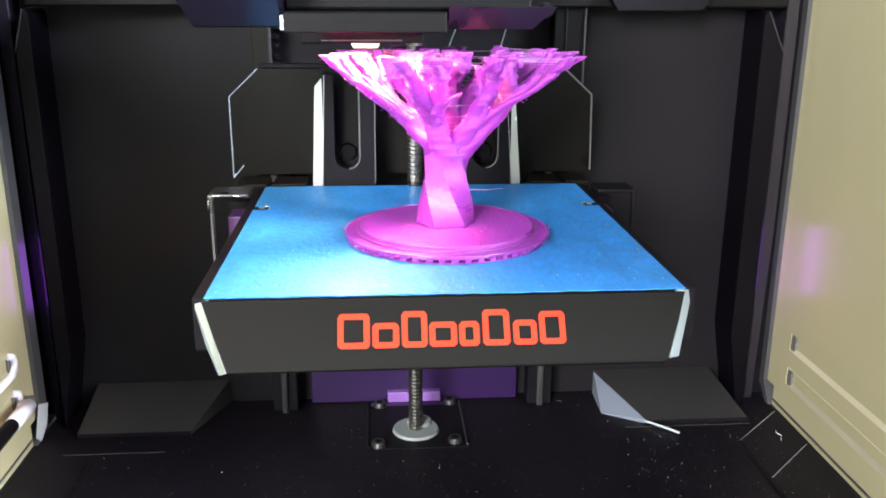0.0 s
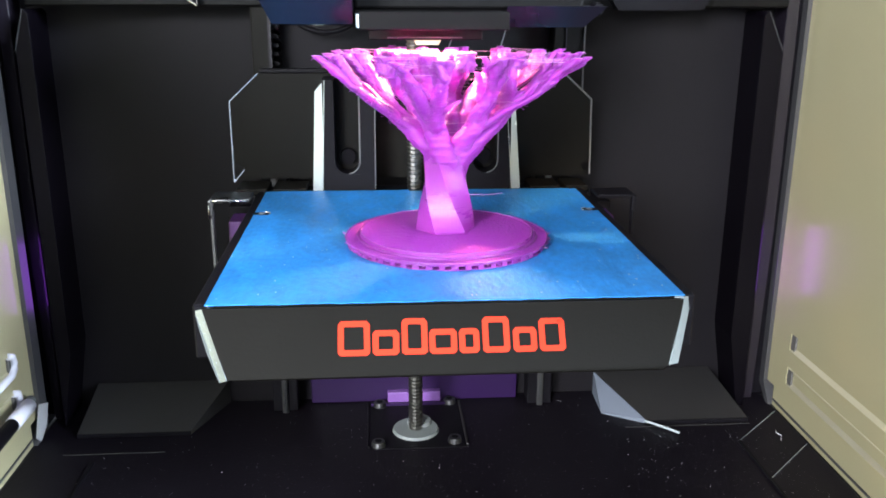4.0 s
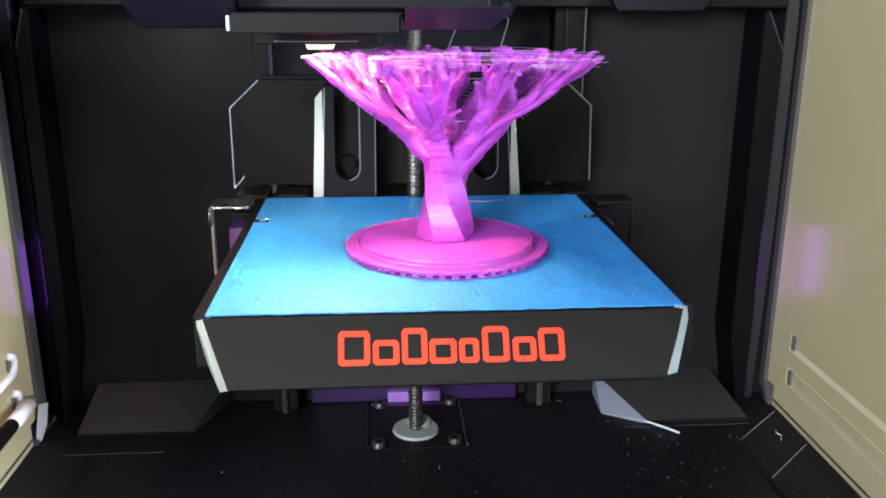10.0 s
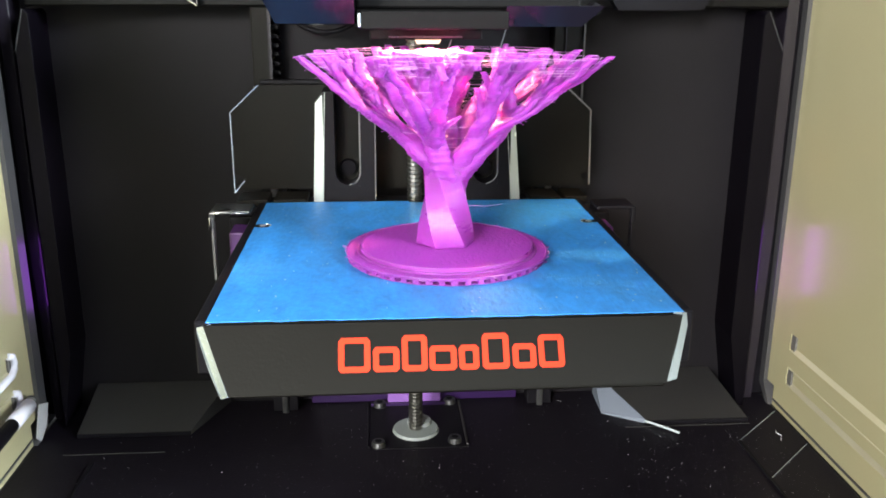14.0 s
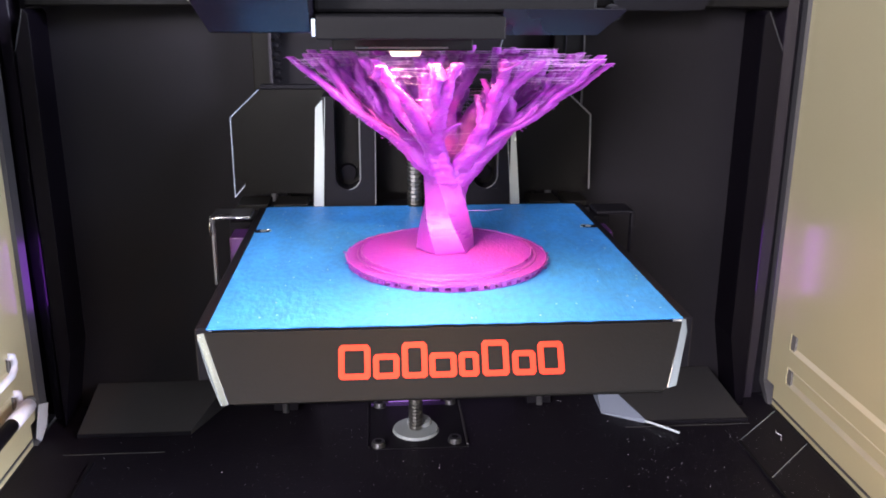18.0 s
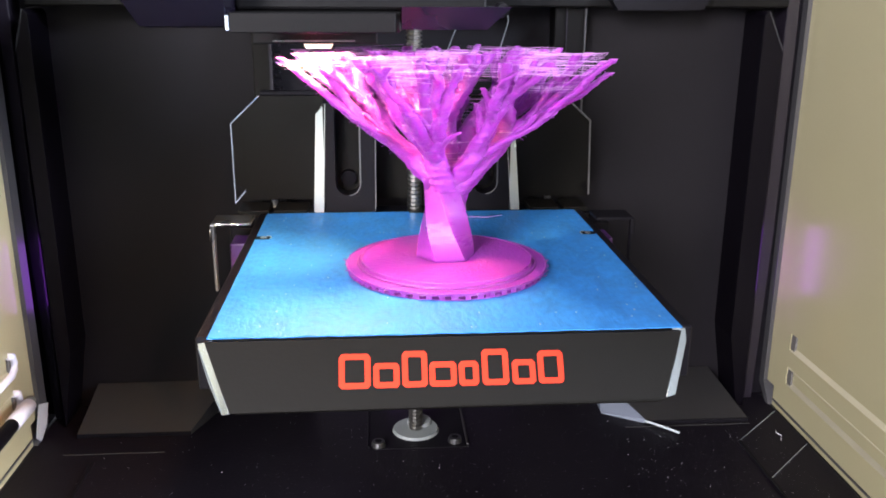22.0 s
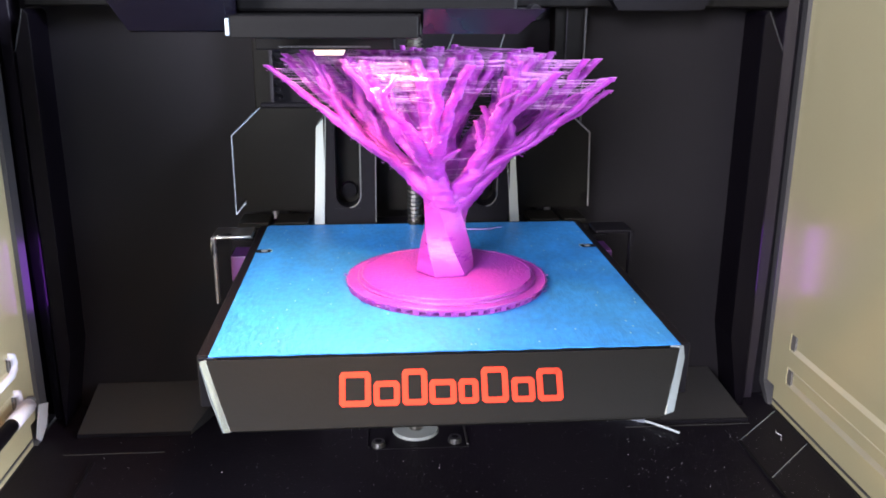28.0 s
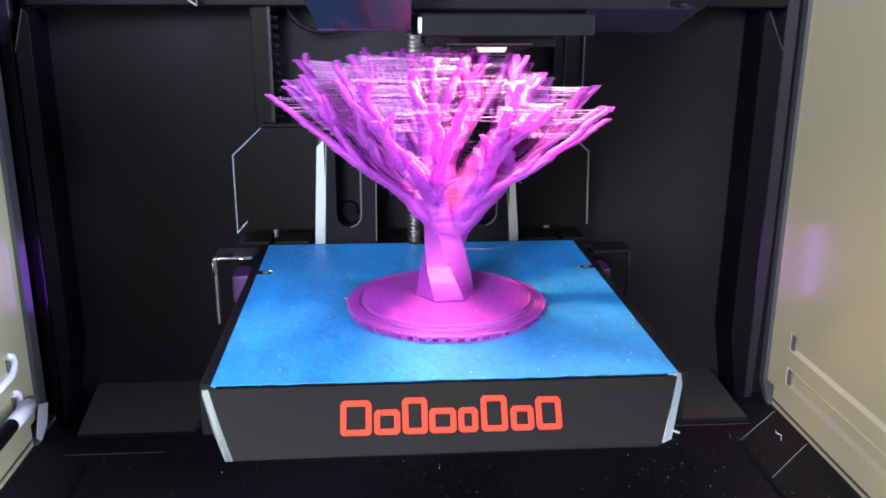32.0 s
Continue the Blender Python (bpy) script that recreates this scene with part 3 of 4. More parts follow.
            bm.faces.new((lay[2][i], lay[2][j], lay[3][j], lay[3][i]))
        part("red_shape", bm, RED, p, "plain red printed shape")
    bm = bmesh.new()
    q = [front_point(27.0 + 0.6 * math.cos(a), 0.29 + 0.035 * math.sin(a), h) for h in (0.06, 0.14) for a in [math.tau * i / 10 for i in range(10)]]
    vs = [bm.verts.new(v) for v in q]
    bm.faces.new(vs[10:])
    for i in range(10):
        bm.faces.new((vs[i], vs[(i + 1) % 10], vs[10 + (i + 1) % 10], vs[10 + i]))
    part("red_dot", bm, RED, p)
    return p


def carriage():
    c = thing("lift_carriage", "black lift carriage with pale edges behind the platform", "carriage", at=(0, 0, ZF))
    o = [(-74.5, 1.0), (-70.5, 5.5), (-75.0, 8.0), (-75.0, 32.0), (-63.5, 42.8), (58.0, 42.8), (69.5, 32.3), (70.5, 8.0), (66.0, 5.5), (70.0, 1.0)]
    part("rear_plate", prism(bmesh.new(), o, "y", 146, 150), BLACK_MATTE, c)
    # the rear plate's edge highlights as thin rods, a darker grey on the shaded right
    for pts in ([(-75.0, 145.9, -0.3), (-75.0, 145.9, 32.0)], [(-75.0, 145.9, 32.0), (-63.5, 145.9, 42.8)], [(-75.0, 145.9, -0.3), (-70.8, 145.9, 4.6)],
                [(69.6, 145.9, 32.3), (70.4, 145.9, 1.5)], [(58.0, 145.9, 42.8), (69.6, 145.9, 32.3)]):
        part("edge", tube(bmesh.new(), pts, 0.34, 6), GREY_EDGE if pts[0][0] < 0 else EDGE_SHADED, c, "bevelled edge, its highlight put in as a rod")
    part("top_flange", boxed(-63, 58, 146.2, 150.5, 42.9, 44.6, bevel=0.4), BLACK, c)
    for s, x_out, x_in in ((-1, -37.8, -18.2), (1, 34.6, 14.2)):
        lo, hi = min(x_out, x_in), max(x_out, x_in)
        bm = bmesh.new()
        # rib with a slot: two cheeks and a foot
        sl0, sl1 = (-33.6, -24.0) if s < 0 else (20.0, 29.6)
        box(bm, lo, sl0, 130, 145.9, -6, 41.8)
        box(bm, sl1, hi, 130, 145.9, -6, 41.8)
        box(bm, sl0, sl1, 130, 145.9, -6, 5.5)
        part("rib", bm, BLACK, c)
        part("slot_wall", boxed(sl0, sl1, 139.5, 145.8, 5.6, 41.6), BLACK_MATTE, c)
        bm = prism(bmesh.new(), [(sl0, 5.5), (sl1, 5.5), (sl1, 10.0)] + [((sl0 + sl1) / 2 + 4.8 * math.cos(a), 10.6 - 4.8 * math.sin(a))
                   for a in [math.pi * i / 8 for i in range(1, 8)]] + [(sl0, 10.0)], "y", 130.1, 139.4)
        part("slot_foot", bm, BLACK, c)
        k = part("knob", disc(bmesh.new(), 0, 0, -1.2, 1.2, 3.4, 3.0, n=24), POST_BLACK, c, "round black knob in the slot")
        k.matrix_basis = pose((sl0 + sl1) / 2000, 0.1384, 0.0112, 90, 0, 0)
        part("slot_edge", tube(bmesh.new(), [((sl0 + sl1) / 2 + 4.8 * math.sin(a), 129.9, 10.6 - 4.8 * math.cos(a)) for a in (0.1, 0.45, 0.8, 1.15, 1.5)] + [(sl1, 129.9, 41.6)], 0.28, 6), PANEL_EDGE, c, "pale slot edge")
        part("inner_edge", tube(bmesh.new(), [(x_in, 129.9, 0), (x_in - 0.3 * s, 129.9, 41.6)], 0.2, 6), PANEL_EDGE, c)
        # slanted pale flank
        bm = bmesh.new()
        w = 4.6
        prof = [(x_out + 0.1 * s, 129.8), (x_out + (w - 0.5) * s, 132.9), (x_out + (w - 0.5) * s, 145.8), (x_out + 0.1 * s, 145.8)]
        lo_r = [bm.verts.new((x + 0.9 * s * (1 if i in (1, 2) else 0.9), y, -6)) for i, (x, y) in enumerate(prof)]
        hi_r = [bm.verts.new((x - (2.6 if s > 0 else -1.2), y, 41.8 if i in (0, 3) else 37.2)) for i, (x, y) in enumerate(prof)]
        bm.faces.new(lo_r)
        bm.faces.new(hi_r)
        for i in range(4):
            bm.faces.new((lo_r[i], lo_r[(i + 1) % 4], hi_r[(i + 1) % 4], hi_r[i]))
        part("flank", bm, FLANK, c, "pale slanted flank")
    part("nut", boxed(-9, 4, 128.4, 137.5, -14, -2.0, bevel=0.8), BLACK, c)
    part("shelf", boxed(-72, 67, 128.6, 145.8, -5.8, -2.2, bevel=0.5), BLACK, c)
    for x0, x1 in ((-72, -60), (-58, -45), (43, 55), (57, 66)):
        part("pad", boxed(x0, x1, 130, 145, -2.1, 0.2, bevel=0.4), BLACK_MATTE, c)
    # side arms: bent sheet over a block with violet glow in its colour
    for s, mat in ((-1, DARK_STEEL), (1, BLACK)):
        x0, x1 = 63.0 * s, 77.0 * s
        a = part("side_arm", boxed(min(x0, x1), max(x0, x1), 102, 114, 1.4, 2.8, bevel=0.5), mat, c, "bent sheet metal arm")
        part("leg", boxed(min(76.1 * s, 77 * s), max(76.1 * s, 77 * s), 102, 105, -23, 1.6, bevel=0.2), BLACK if s > 0 else PANEL_EDGE, a)
        part("hook", boxed(min(75.6 * s, 77.4 * s), max(75.6 * s, 77.4 * s), 101.3, 103, -3.5, 2.4, bevel=0.4), mat, a)
        if s < 0:
            part("bright_edge", tube(bmesh.new(), [(-64, 101.9, 2.1), (-74.6, 101.9, 2.3), (-76.4, 101.9, 1.9), (-77.0, 101.6, 0.4), (-77.1, 101.4, -4.0)], 0.5, 8), STEEL, a,
                 "bright bent edge", smooth=True)
        part("block", boxed(min(64 * s, 73 * s), max(64 * s, 73 * s), 114, 127, -19, -8.5, bevel=0.6), VIOLET_BLOCK, a, "block inside the arm, violet glow in its colour")
        part("rail", boxed(min(62.6 * s, 75 * s), max(62.6 * s, 75 * s), 128, 145, -16, -6.0, bevel=0.5), BLACK, a)
    return c


# ---- the printed tree ----
FORK = Vector((3.2, 54.5, 26.0))
TOP = NOZZLE_Z + DROP[-1][1]
H0 = NOZZLE_Z


class Limb:
    def __init__(self, a, b, ra, rb, parent):
        self.a, self.b, self.ra, self.rb, self.parent = a, b, ra, rb, parent
        self.root = parent.root if parent else self

    def at(self, z):
        if z < self.a.z and self.parent:
            return self.parent.at(z)
        f = (z - self.a.z) / (self.b.z - self.a.z)
        return self.a.lerp(self.b, max(-0.2, min(1.0, f)))

    def radius(self, z):
        f = max(0.0, min(1.0, (z - self.a.z) / (self.b.z - self.a.z)))
        return self.ra + (self.rb - self.ra) * f


class Bough:
    """The middle of a bough's branches, height by height."""

    def __init__(self, cross):
        self.cross = cross

    def at(self, z):
        pts = self.cross(z)
        return sum(pts, Vector()) / len(pts) if pts else None


def clusters(dirs, k):
    """k-means on directions, started from spread picks."""
    if len(dirs) <= k:
        return [[d] for d in dirs]
    seeds = [dirs[0]]
    while len(seeds) < k:
        seeds.append(max(dirs, key=lambda d: min((d[0] - s[0]).length for s in seeds)))
    mids = [s[0] for s in seeds]
    for _ in range(12):
        sets = [[] for _ in mids]
        for d in dirs:
            sets[min(range(len(mids)), key=lambda i: (d[0] - mids[i]).length)].append(d)
        sets = [s for s in sets if s]
        mids = [(sum((d[0] for d in s), Vector()) / len(s)).normalized() for s in sets]
    return sets


def slant(az, tilt):
    return Vector((math.sin(tilt) * math.cos(az), math.sin(tilt) * math.sin(az), math.cos(tilt)))


# the boughs: way round the trunk, lean from upright, length, thickness at foot and end, where they leave the trunk
BOUGHS = [(180, 47.8, 24, 4.6, 3.1, (-2.2, 0.0, 1.4)), (-2, 50.0, 25, 4.9, 3.1, (1.9, 0.0, -2.4)), (-128, 34, 23, 4.4, 2.7, (0.2, -1.6, -1.5)),
          (-38, 40, 21, 4.0, 2.5, (1.4, -1.0, -1.0)), (50, 40, 22, 4.2, 2.8, (1.7, 1.9, -2.0)), (128, 42, 22, 4.2, 2.8, (-1.5, 2.0, -1.0)),
          (88, 15, 20, 4.4, 3.0, (0.0, 2.0, -1.0))]


def grow_limbs():
    random.seed(11)
    N = 92
    tips = []
    for i in range(N):
        az = i * 2.39996 + 0.5
        u = (i + 0.5) / N
        e = math.cos(az)
        th_max = radians(54.3 + 2.7 * e)
        reach = 62.5 - 4.0 * e
        th = min(th_max, th_max * (u ** 0.54) + random.uniform(-0.04, 0.04))
        az += random.uniform(-0.08, 0.08)
        length = 55 + (reach - 55) * (th / th_max) ** 1.5 + random.uniform(-2.5, 1.5)
        if math.sin(az) < -0.45 and th > 0.45 * th_max and random.random() < 0.45:
            continue                         # the crown is thin towards the front
        way = slant(az, th) * length
        if th < 0.86 * th_max:
            way += Vector((random.uniform(-5, 5), random.uniform(-4, 4), 0))
        tips.append((way.normalized(), way.length))
    limbs = []
    ways = [slant(radians(b[0]), radians(b[1])) for b in BOUGHS]
    for n, (az, tilt, reach, r0, r1, leaves) in enumerate(BOUGHS):
        mine = [t for t in tips if max(range(len(ways)), key=lambda i: t[0].dot(ways[i])) == n]
        start = FORK + Vector(leaves)
        bough = Limb(start, FORK + ways[n] * reach, r0, r1, None)
        limbs.append(bough)
        for m, near in enumerate(clusters(mine, 4 if len(mine) > 9 else 3)):
            mean = sum((d for d, _ in near), Vector()).normalized()
            lean = math.acos(min(1.0, mean.z))
            lean += (max(math.acos(d.z) for d, _ in near) - lean) * 0.55
            mean = slant(math.atan2(mean.y, mean.x) + random.uniform(-0.3, 0.3), lean)
            foot = bough.b - (bough.b - bough.a) * 0.03 if m == 0 else bough.a.lerp(bough.b, random.uniform(0.45, 0.95))
            end = FORK + mean * random.uniform(32, 42) + Vector((random.uniform(-3, 3), random.uniform(-3, 3), 0))
            while (end - foot).angle(Vector((0, 0, 1))) > radians(57) and foot.z > bough.a.z + 6:
                foot = foot - (bough.b - bough.a) * 0.04
            sub = Limb(foot, end, r1 * (1.0 if m == 0 else random.uniform(0.8, 1.0)), random.uniform(1.5, 1.9), bough)
            limbs.append(sub)
            for k, (d, length) in enumerate(near):
                at = sub.b - (sub.b - sub.a) * 0.03 if k == 0 else sub.a.lerp(sub.b, random.uniform(0.4, 0.95))
                while (FORK + d * length - at).angle(Vector((0, 0, 1))) > radians(60) and at.z > sub.a.z + 2:
                    at = at - (sub.b - sub.a) * 0.05
                limbs.append(Limb(at, FORK + d * length, random.uniform(1.5, 1.9), random.uniform(0.85, 1.25), sub))
    # short spurs, like the points of antlers
    for lb in [lb for lb in limbs if lb.parent]:
        for _ in range(random.choice((0, 1, 1, 2)) if lb.parent.parent else 3):
            p = lb.a.lerp(lb.b, random.uniform(0.25, 0.85))
            way = (lb.b - lb.a).normalized() + Vector((random.uniform(-0.9, 0.9), random.uniform(-0.9, 0.9), random.uniform(0.2, 0.8)))
            way.normalize()
            inward = (p + way * 8 - FORK).normalized()
            if math.acos(inward.z) > radians(53):
                continue
            q = p + way * random.uniform(5.0, 13.0)
            if p.z > 38:
                limbs.append(Limb(p, q, min(1.7, lb.radius(p.z) * 0.9), 0.75, lb))
    return limbs


def limb_piece(bm, lb, z0, z1, origin, step=0.45, n=8, shoulder=False, foot=False):
    """A leaning prism along a limb between two heights, with level ends."""
    lean = (lb.b - lb.a)
    yaw = math.atan2(lean.y, lean.x)
    k = max(1, round((z1 - z0) / step))
    rings = []
    for i in range(k + 1):
        z = z0 + (z1 - z0) * i / k
        f = (z - lb.a.z) / (lb.b.z - lb.a.z)
        c = lb.a.lerp(lb.b, f)
        bend = noise.noise_vector(Vector((lb.b.x * 0.61, lb.b.y * 0.43, z * 0.16))) * 1.7 * max(0.0, math.sin(math.pi * min(1.0, f)))
        c += Vector((bend.x, bend.y, 0))
        r = lb.radius(z) * random.uniform(0.97, 1.03)
        c += Vector((random.uniform(-0.06, 0.06), random.uniform(-0.06, 0.06), 0))
        ring = []
        for j in range(n):
            a = math.tau * j / n + 0.4
            q = Vector((1.1 * r * (math.cos(a) + 0.12 * math.cos(3 * a)), 1.1 * r * (math.sin(a) - 0.12 * math.sin(3 * a))))
            q.rotate(Matrix.Rotation(yaw, 2))
            w = 1 + 0.36 / max(r, 1.2) * noise.noise(Vector((c.x * 0.7 + j * 3.7, c.y * 0.7, z * 1.1))) + random.uniform(-0.16, 0.16) / max(r, 1.0)
            ring.append(bm.verts.new(Vector((c.x + q.x * w, c.y + q.y * w, z)) - origin))
        rings.append(ring)
    def cap(c, ring, size):
        return [bm.verts.new(c + Vector((v.co.x + origin.x - m.x, v.co.y + origin.y - m.y, 0)) * size - origin) for v in ring for m in (mid(ring),)]

    def mid(ring):
        return sum((v.co for v in ring), Vector()) / n + origin

    if shoulder:
        lean = (lb.b - lb.a).normalized()
        rings.append(cap(mid(rings[-1]) + lean * 0.9 * lb.rb, rings[-1], 0.8))
        rings.append(cap(mid(rings[-1]) + lean * 0.7 * lb.rb, rings[-1], 0.4))
    if foot:
        drop = 2.2 * lb.ra if lb.parent else 13.0
        under = lb.parent.at(z0 - drop) if lb.parent else Vector((FORK.x, FORK.y, 0)).lerp(mid(rings[0]), 0.35)
        under.z = z0 - drop
        rings.insert(0, cap(under.lerp(mid(rings[0]), 0.5), rings[0], 0.75))
        rings.insert(0, cap(under, rings[1], 0.35))
    bm.faces.new(rings[0])
    bm.faces.new(rings[-1])
    for p, q in zip(rings, rings[1:]):
        for j in range(n):
            bm.faces.new((p[j], p[(j + 1) % n], q[(j + 1) % n], q[j]))
    for ring in (rings[0], rings[-1]):
        for j in range(n):
            bm.edges.get((ring[j], ring[(j + 1) % n])).smooth = False
    return bm


def thread(bm, a, b, r=0.075, sag=0.3):
    pts = [a.lerp(b, f) - Vector((0, 0, sag * 4 * f * (1 - f))) for f in (0, 0.33, 0.67, 1)]
    tube(bm, pts, r, 3)


GROWING = []


def printed_tree():
    tree = thing("printed_tree", "magenta purple plastic tree being printed on a round base", "printed tree", at=(0, 0, ZF))
    random.seed(3)
    cx, cy = 3.5, 53.5
    base = part("raft", disc(bmesh.new(), cx, cy, 1.45, 2.2, 30.7, 30.9, n=90, jitter=0.28), PURPLE, tree, "rough purple raft")
    part("raft_bottom", disc(bmesh.new(), cx, cy, 0.02, 0.32, 30.2, 30.4, n=72, jitter=0.35), PURPLE, base)
    for i in range(52):
        a = math.tau * i / 52
        w, out = random.uniform(0.75, 1.1), random.uniform(0.6, 1.2)
        bm = boxed(-2.2, out, -w, w, 0.25, 1.5)
        bmesh.ops.transform(bm, verts=bm.verts, matrix=Matrix.Translation((cx + 29.4 * math.cos(a), cy + 29.4 * math.sin(a), 0)) @ Matrix.Rotation(a, 4, "Z"))
        part("raft_tooth", bm, PURPLE, base)
    part("raft_core", disc(bmesh.new(), cx, cy, 0.05, 1.46, 25.5, n=48), PURPLE, base)
    bm = disc(bmesh.new(), cx, cy, 2.2, 3.7, 26.5, 26.3, n=72, jitter=0.08)
    part("round_base", bm, PURPLE, tree, "flat round purple base")
    part("base_rim", disc(bmesh.new(), cx, cy, 2.21, 2.7, 27.5, 27.3, n=72, jitter=0.12), PURPLE, tree)
    # the outermost drawn lines, raised and rough
    for r, z, who in ((26.2, 3.68, tree), (27.3, 2.66, tree), (30.7, 2.18, base), (30.5, 1.62, base)):
        ring = []
        for i in range(121):
            a = math.tau * i / 120
            q = r + (random.uniform(-0.16, 0.16) if i % 120 else 0.0)
            ring.append((cx + q * math.cos(a), cy + q * math.sin(a), z + random.uniform(-0.06, 0.06)))
        part("outer_line", tube(bmesh.new(), ring, 0.27, 6), PURPLE_SMOOTH, who, "raised outer line of plastic", smooth=True)
    # trunk: a six-sided bar, twisted on its way up
    bm = bmesh.new()
    rings = []
    K = 30
    for i in range(K + 1):
        f = i / K
        z = 3.6 + 29.0 * f
        g = min(1.0, (z - 3.6) / 19.0)
        r = 9.2 * (1 - g) ** 1.2 + 6.7 * (1 - (1 - g) ** 1.2)
        if z > 27:
            r *= 1 - 0.15 * (z - 27)         # runs out between the boughs
        c = Vector((3.3, 55.2, z)).lerp(Vector((FORK.x, FORK.y, z)), f)
        turn = [radians(60 * k - 172 - 82 * f) for k in range(6)]
        rings.append([bm.verts.new((c.x + r * math.cos(a), c.y + r * math.sin(a), z)) for a in turn])
    bm.faces.new(rings[0])
    bm.faces.new(rings[-1])
    for p, q in zip(rings, rings[1:]):
        for j in range(6):
            bm.faces.new((p[j], p[(j + 1) % 6], q[(j + 1) % 6], q[j]))
            bm.edges.get((p[j], q[j])).smooth = False
    part("trunk", bm, PURPLE_SMOOTH, tree, "twisted faceted trunk", smooth=True)
    limbs = grow_limbs()
    STEP = 3.4
    zero = Vector((0, 0, 0))
    for lb in limbs:
        z0, z1 = lb.a.z - 0.2, min(lb.b.z, TOP)
        if z0 < H0:
            part("branch", limb_piece(bmesh.new(), lb, z0, min(z1, H0), zero, shoulder=lb.b.z < H0 - 3, foot=True), PURPLE, tree, smooth=True)
        z = max(z0, H0)
        while z < z1 - 0.25:
            nz = min(z1, H0 + STEP * (math.floor((z - H0 + 0.01) / STEP) + 1))
            if z1 - nz < 0.8:
                nz = z1
            top = lb.a.lerp(lb.b, (nz - lb.a.z) / (lb.b.z - lb.a.z))
            bm = limb_piece(bmesh.new(), lb, z - 0.05, nz, top)
            for _ in range(12):
                h = random.uniform(z + 0.3, nz)
                a, r = random.uniform(0, math.tau), lb.radius(h)
                p = lb.at(h) - top + Vector((math.cos(a) * r, math.sin(a) * r, 0))
                thread(bm, p, p + Vector((math.cos(a), math.sin(a), random.uniform(-0.9, 0.1))) * random.choice((0.3, 0.4, 0.7)), 0.08, 0.05)
            ob = part("branch_tip", bm, PURPLE, tree, smooth=True)
            ob.location = top * 0.001
            GROWING.append((ob, lb, nz, top, random.uniform(0.05, 0.16)))
            z = nz
    # drawn threads between the branches
    def crossing(z):
        return [lb.a.lerp(lb.b, (z - lb.a.z) / (lb.b.z - lb.a.z)) for lb in limbs if lb.a.z <= z <= min(lb.b.z, TOP + 1)]
    def threads(bm, z, count, lo, hi):
        pts = crossing(z)
        made = 0
        for _ in range(count * 12):
            if made >= count or len(pts) < 2:
                break
            p, q = random.sample(pts, 2)
            d = q - p
            if lo < d.length < hi and abs(d.x) > 1.1 * abs(d.y):
                thread(bm, p, q, random.uniform(0.03, 0.065), random.uniform(-0.1, 0.35))
                made += 1
    bm = bmesh.new()
    z = 33.0
    while z < H0:
        threads(bm, z, 3 if z < 44 else 9, 3.0, 14.0)
        z += 1.1
    tagged(part("stringing", bm, STRING, tree, "fine drawn plastic threads"), kind="stuff")
    # short whiskers along the undersides
    bm = bmesh.new()
    for lb in limbs:
        if lb.b.z < 60 and lb.a.z > 27:
            for _ in range(70):
                z = random.uniform(lb.a.z, min(lb.b.z, H0))
                p = lb.at(z)
                a = random.uniform(0, math.tau)
                r = lb.radius(z) * 1.05
                p = p + Vector((math.cos(a) * r, math.sin(a) * r, 0))
                thread(bm, p, p + Vector((math.cos(a), math.sin(a), random.uniform(-0.9, 0.2))) * random.choice((0.3, 0.4, 0.5, 0.7, 1.3)), 0.08, 0.1)
    # frayed rim of the raft
    for _ in range(230):
        a, z = random.uniform(0, math.tau), random.uniform(0.9, 2.4)
        p = Vector((cx + 30.6 * math.cos(a), cy + 30.6 * math.sin(a), z))
        thread(bm, p, p + Vector((math.cos(a) + random.uniform(-0.6, 0.6), math.sin(a) + random.uniform(-0.6, 0.6), random.uniform(-0.5, 0.5))) *
               random.choice((0.3, 0.4, 0.6, 1.0, 1.3)), 0.12, 0.05)
    tagged(part("fuzz", bm, PURPLE, tree, "short frayed plastic fuzz"), kind="stuff")
    # threads above the start height, bough by bough, so that they rise with the branches that carry them
    for root in [lb for lb in limbs if not lb.parent]:
        mine = [lb for lb in limbs if lb.root is root]
        def cross(z, mine=mine):
            return [lb.a.lerp(lb.b, (z - lb.a.z) / (lb.b.z - lb.a.z)) for lb in mine if lb.a.z <= z <= min(lb.b.z, TOP + 1)]
        bough = Bough(cross)
        z = H0
        while z < TOP - 0.3:
            hi = min(TOP, z + STEP)
            bm = bmesh.new()
            zz = z + 0.2
            while zz < hi:
                pts, made = cross(zz), 0
                for _ in range(40):
                    if made >= (1 if zz < 61 else 3 if zz < 66 else 5) or len(pts) < 2:
                        break
                    p, q = random.sample(pts, 2)
                    if 3.0 < (q - p).length < 26 and abs(q.x - p.x) > 0.9 * abs(q.y - p.y):
                        thread(bm, p, q, random.uniform(0.03, 0.065), random.uniform(-0.1, 0.35))
                        made += 1
                zz += 0.45
            top = bough.at(hi)
            if not bm.verts or top is None:
                bm.free()
                z = hi
                continue
            for v in bm.verts:
                v.co -= top
            ob = tagged(part("stringing", bm, STRING, tree, "fine drawn plastic threads"), kind="stuff")
            ob.location = top * 0.001
            GROWING.append((ob, bough, hi, top, -z))
            z = hi
    # threads that span the crown from bough to bough
    z = H0 + 4
    while z < TOP - 0.3:
        hi = min(TOP, z + STEP)
        bm = bmesh.new()
        zz = z + 0.2
        while zz < hi:
            pts = [p for p in crossing(zz) if (p - FORK).to_2d().length < 30]
            for _ in range(40 if len(pts) > 1 else 0):
                p, q = random.sample(pts, 2)
                if 12 < (q - p).length < 34 and abs(q.x - p.x) > 1.5 * abs(q.y - p.y):
                    thread(bm, p, q, random.uniform(0.045, 0.075), random.uniform(-0.1, 0.3))
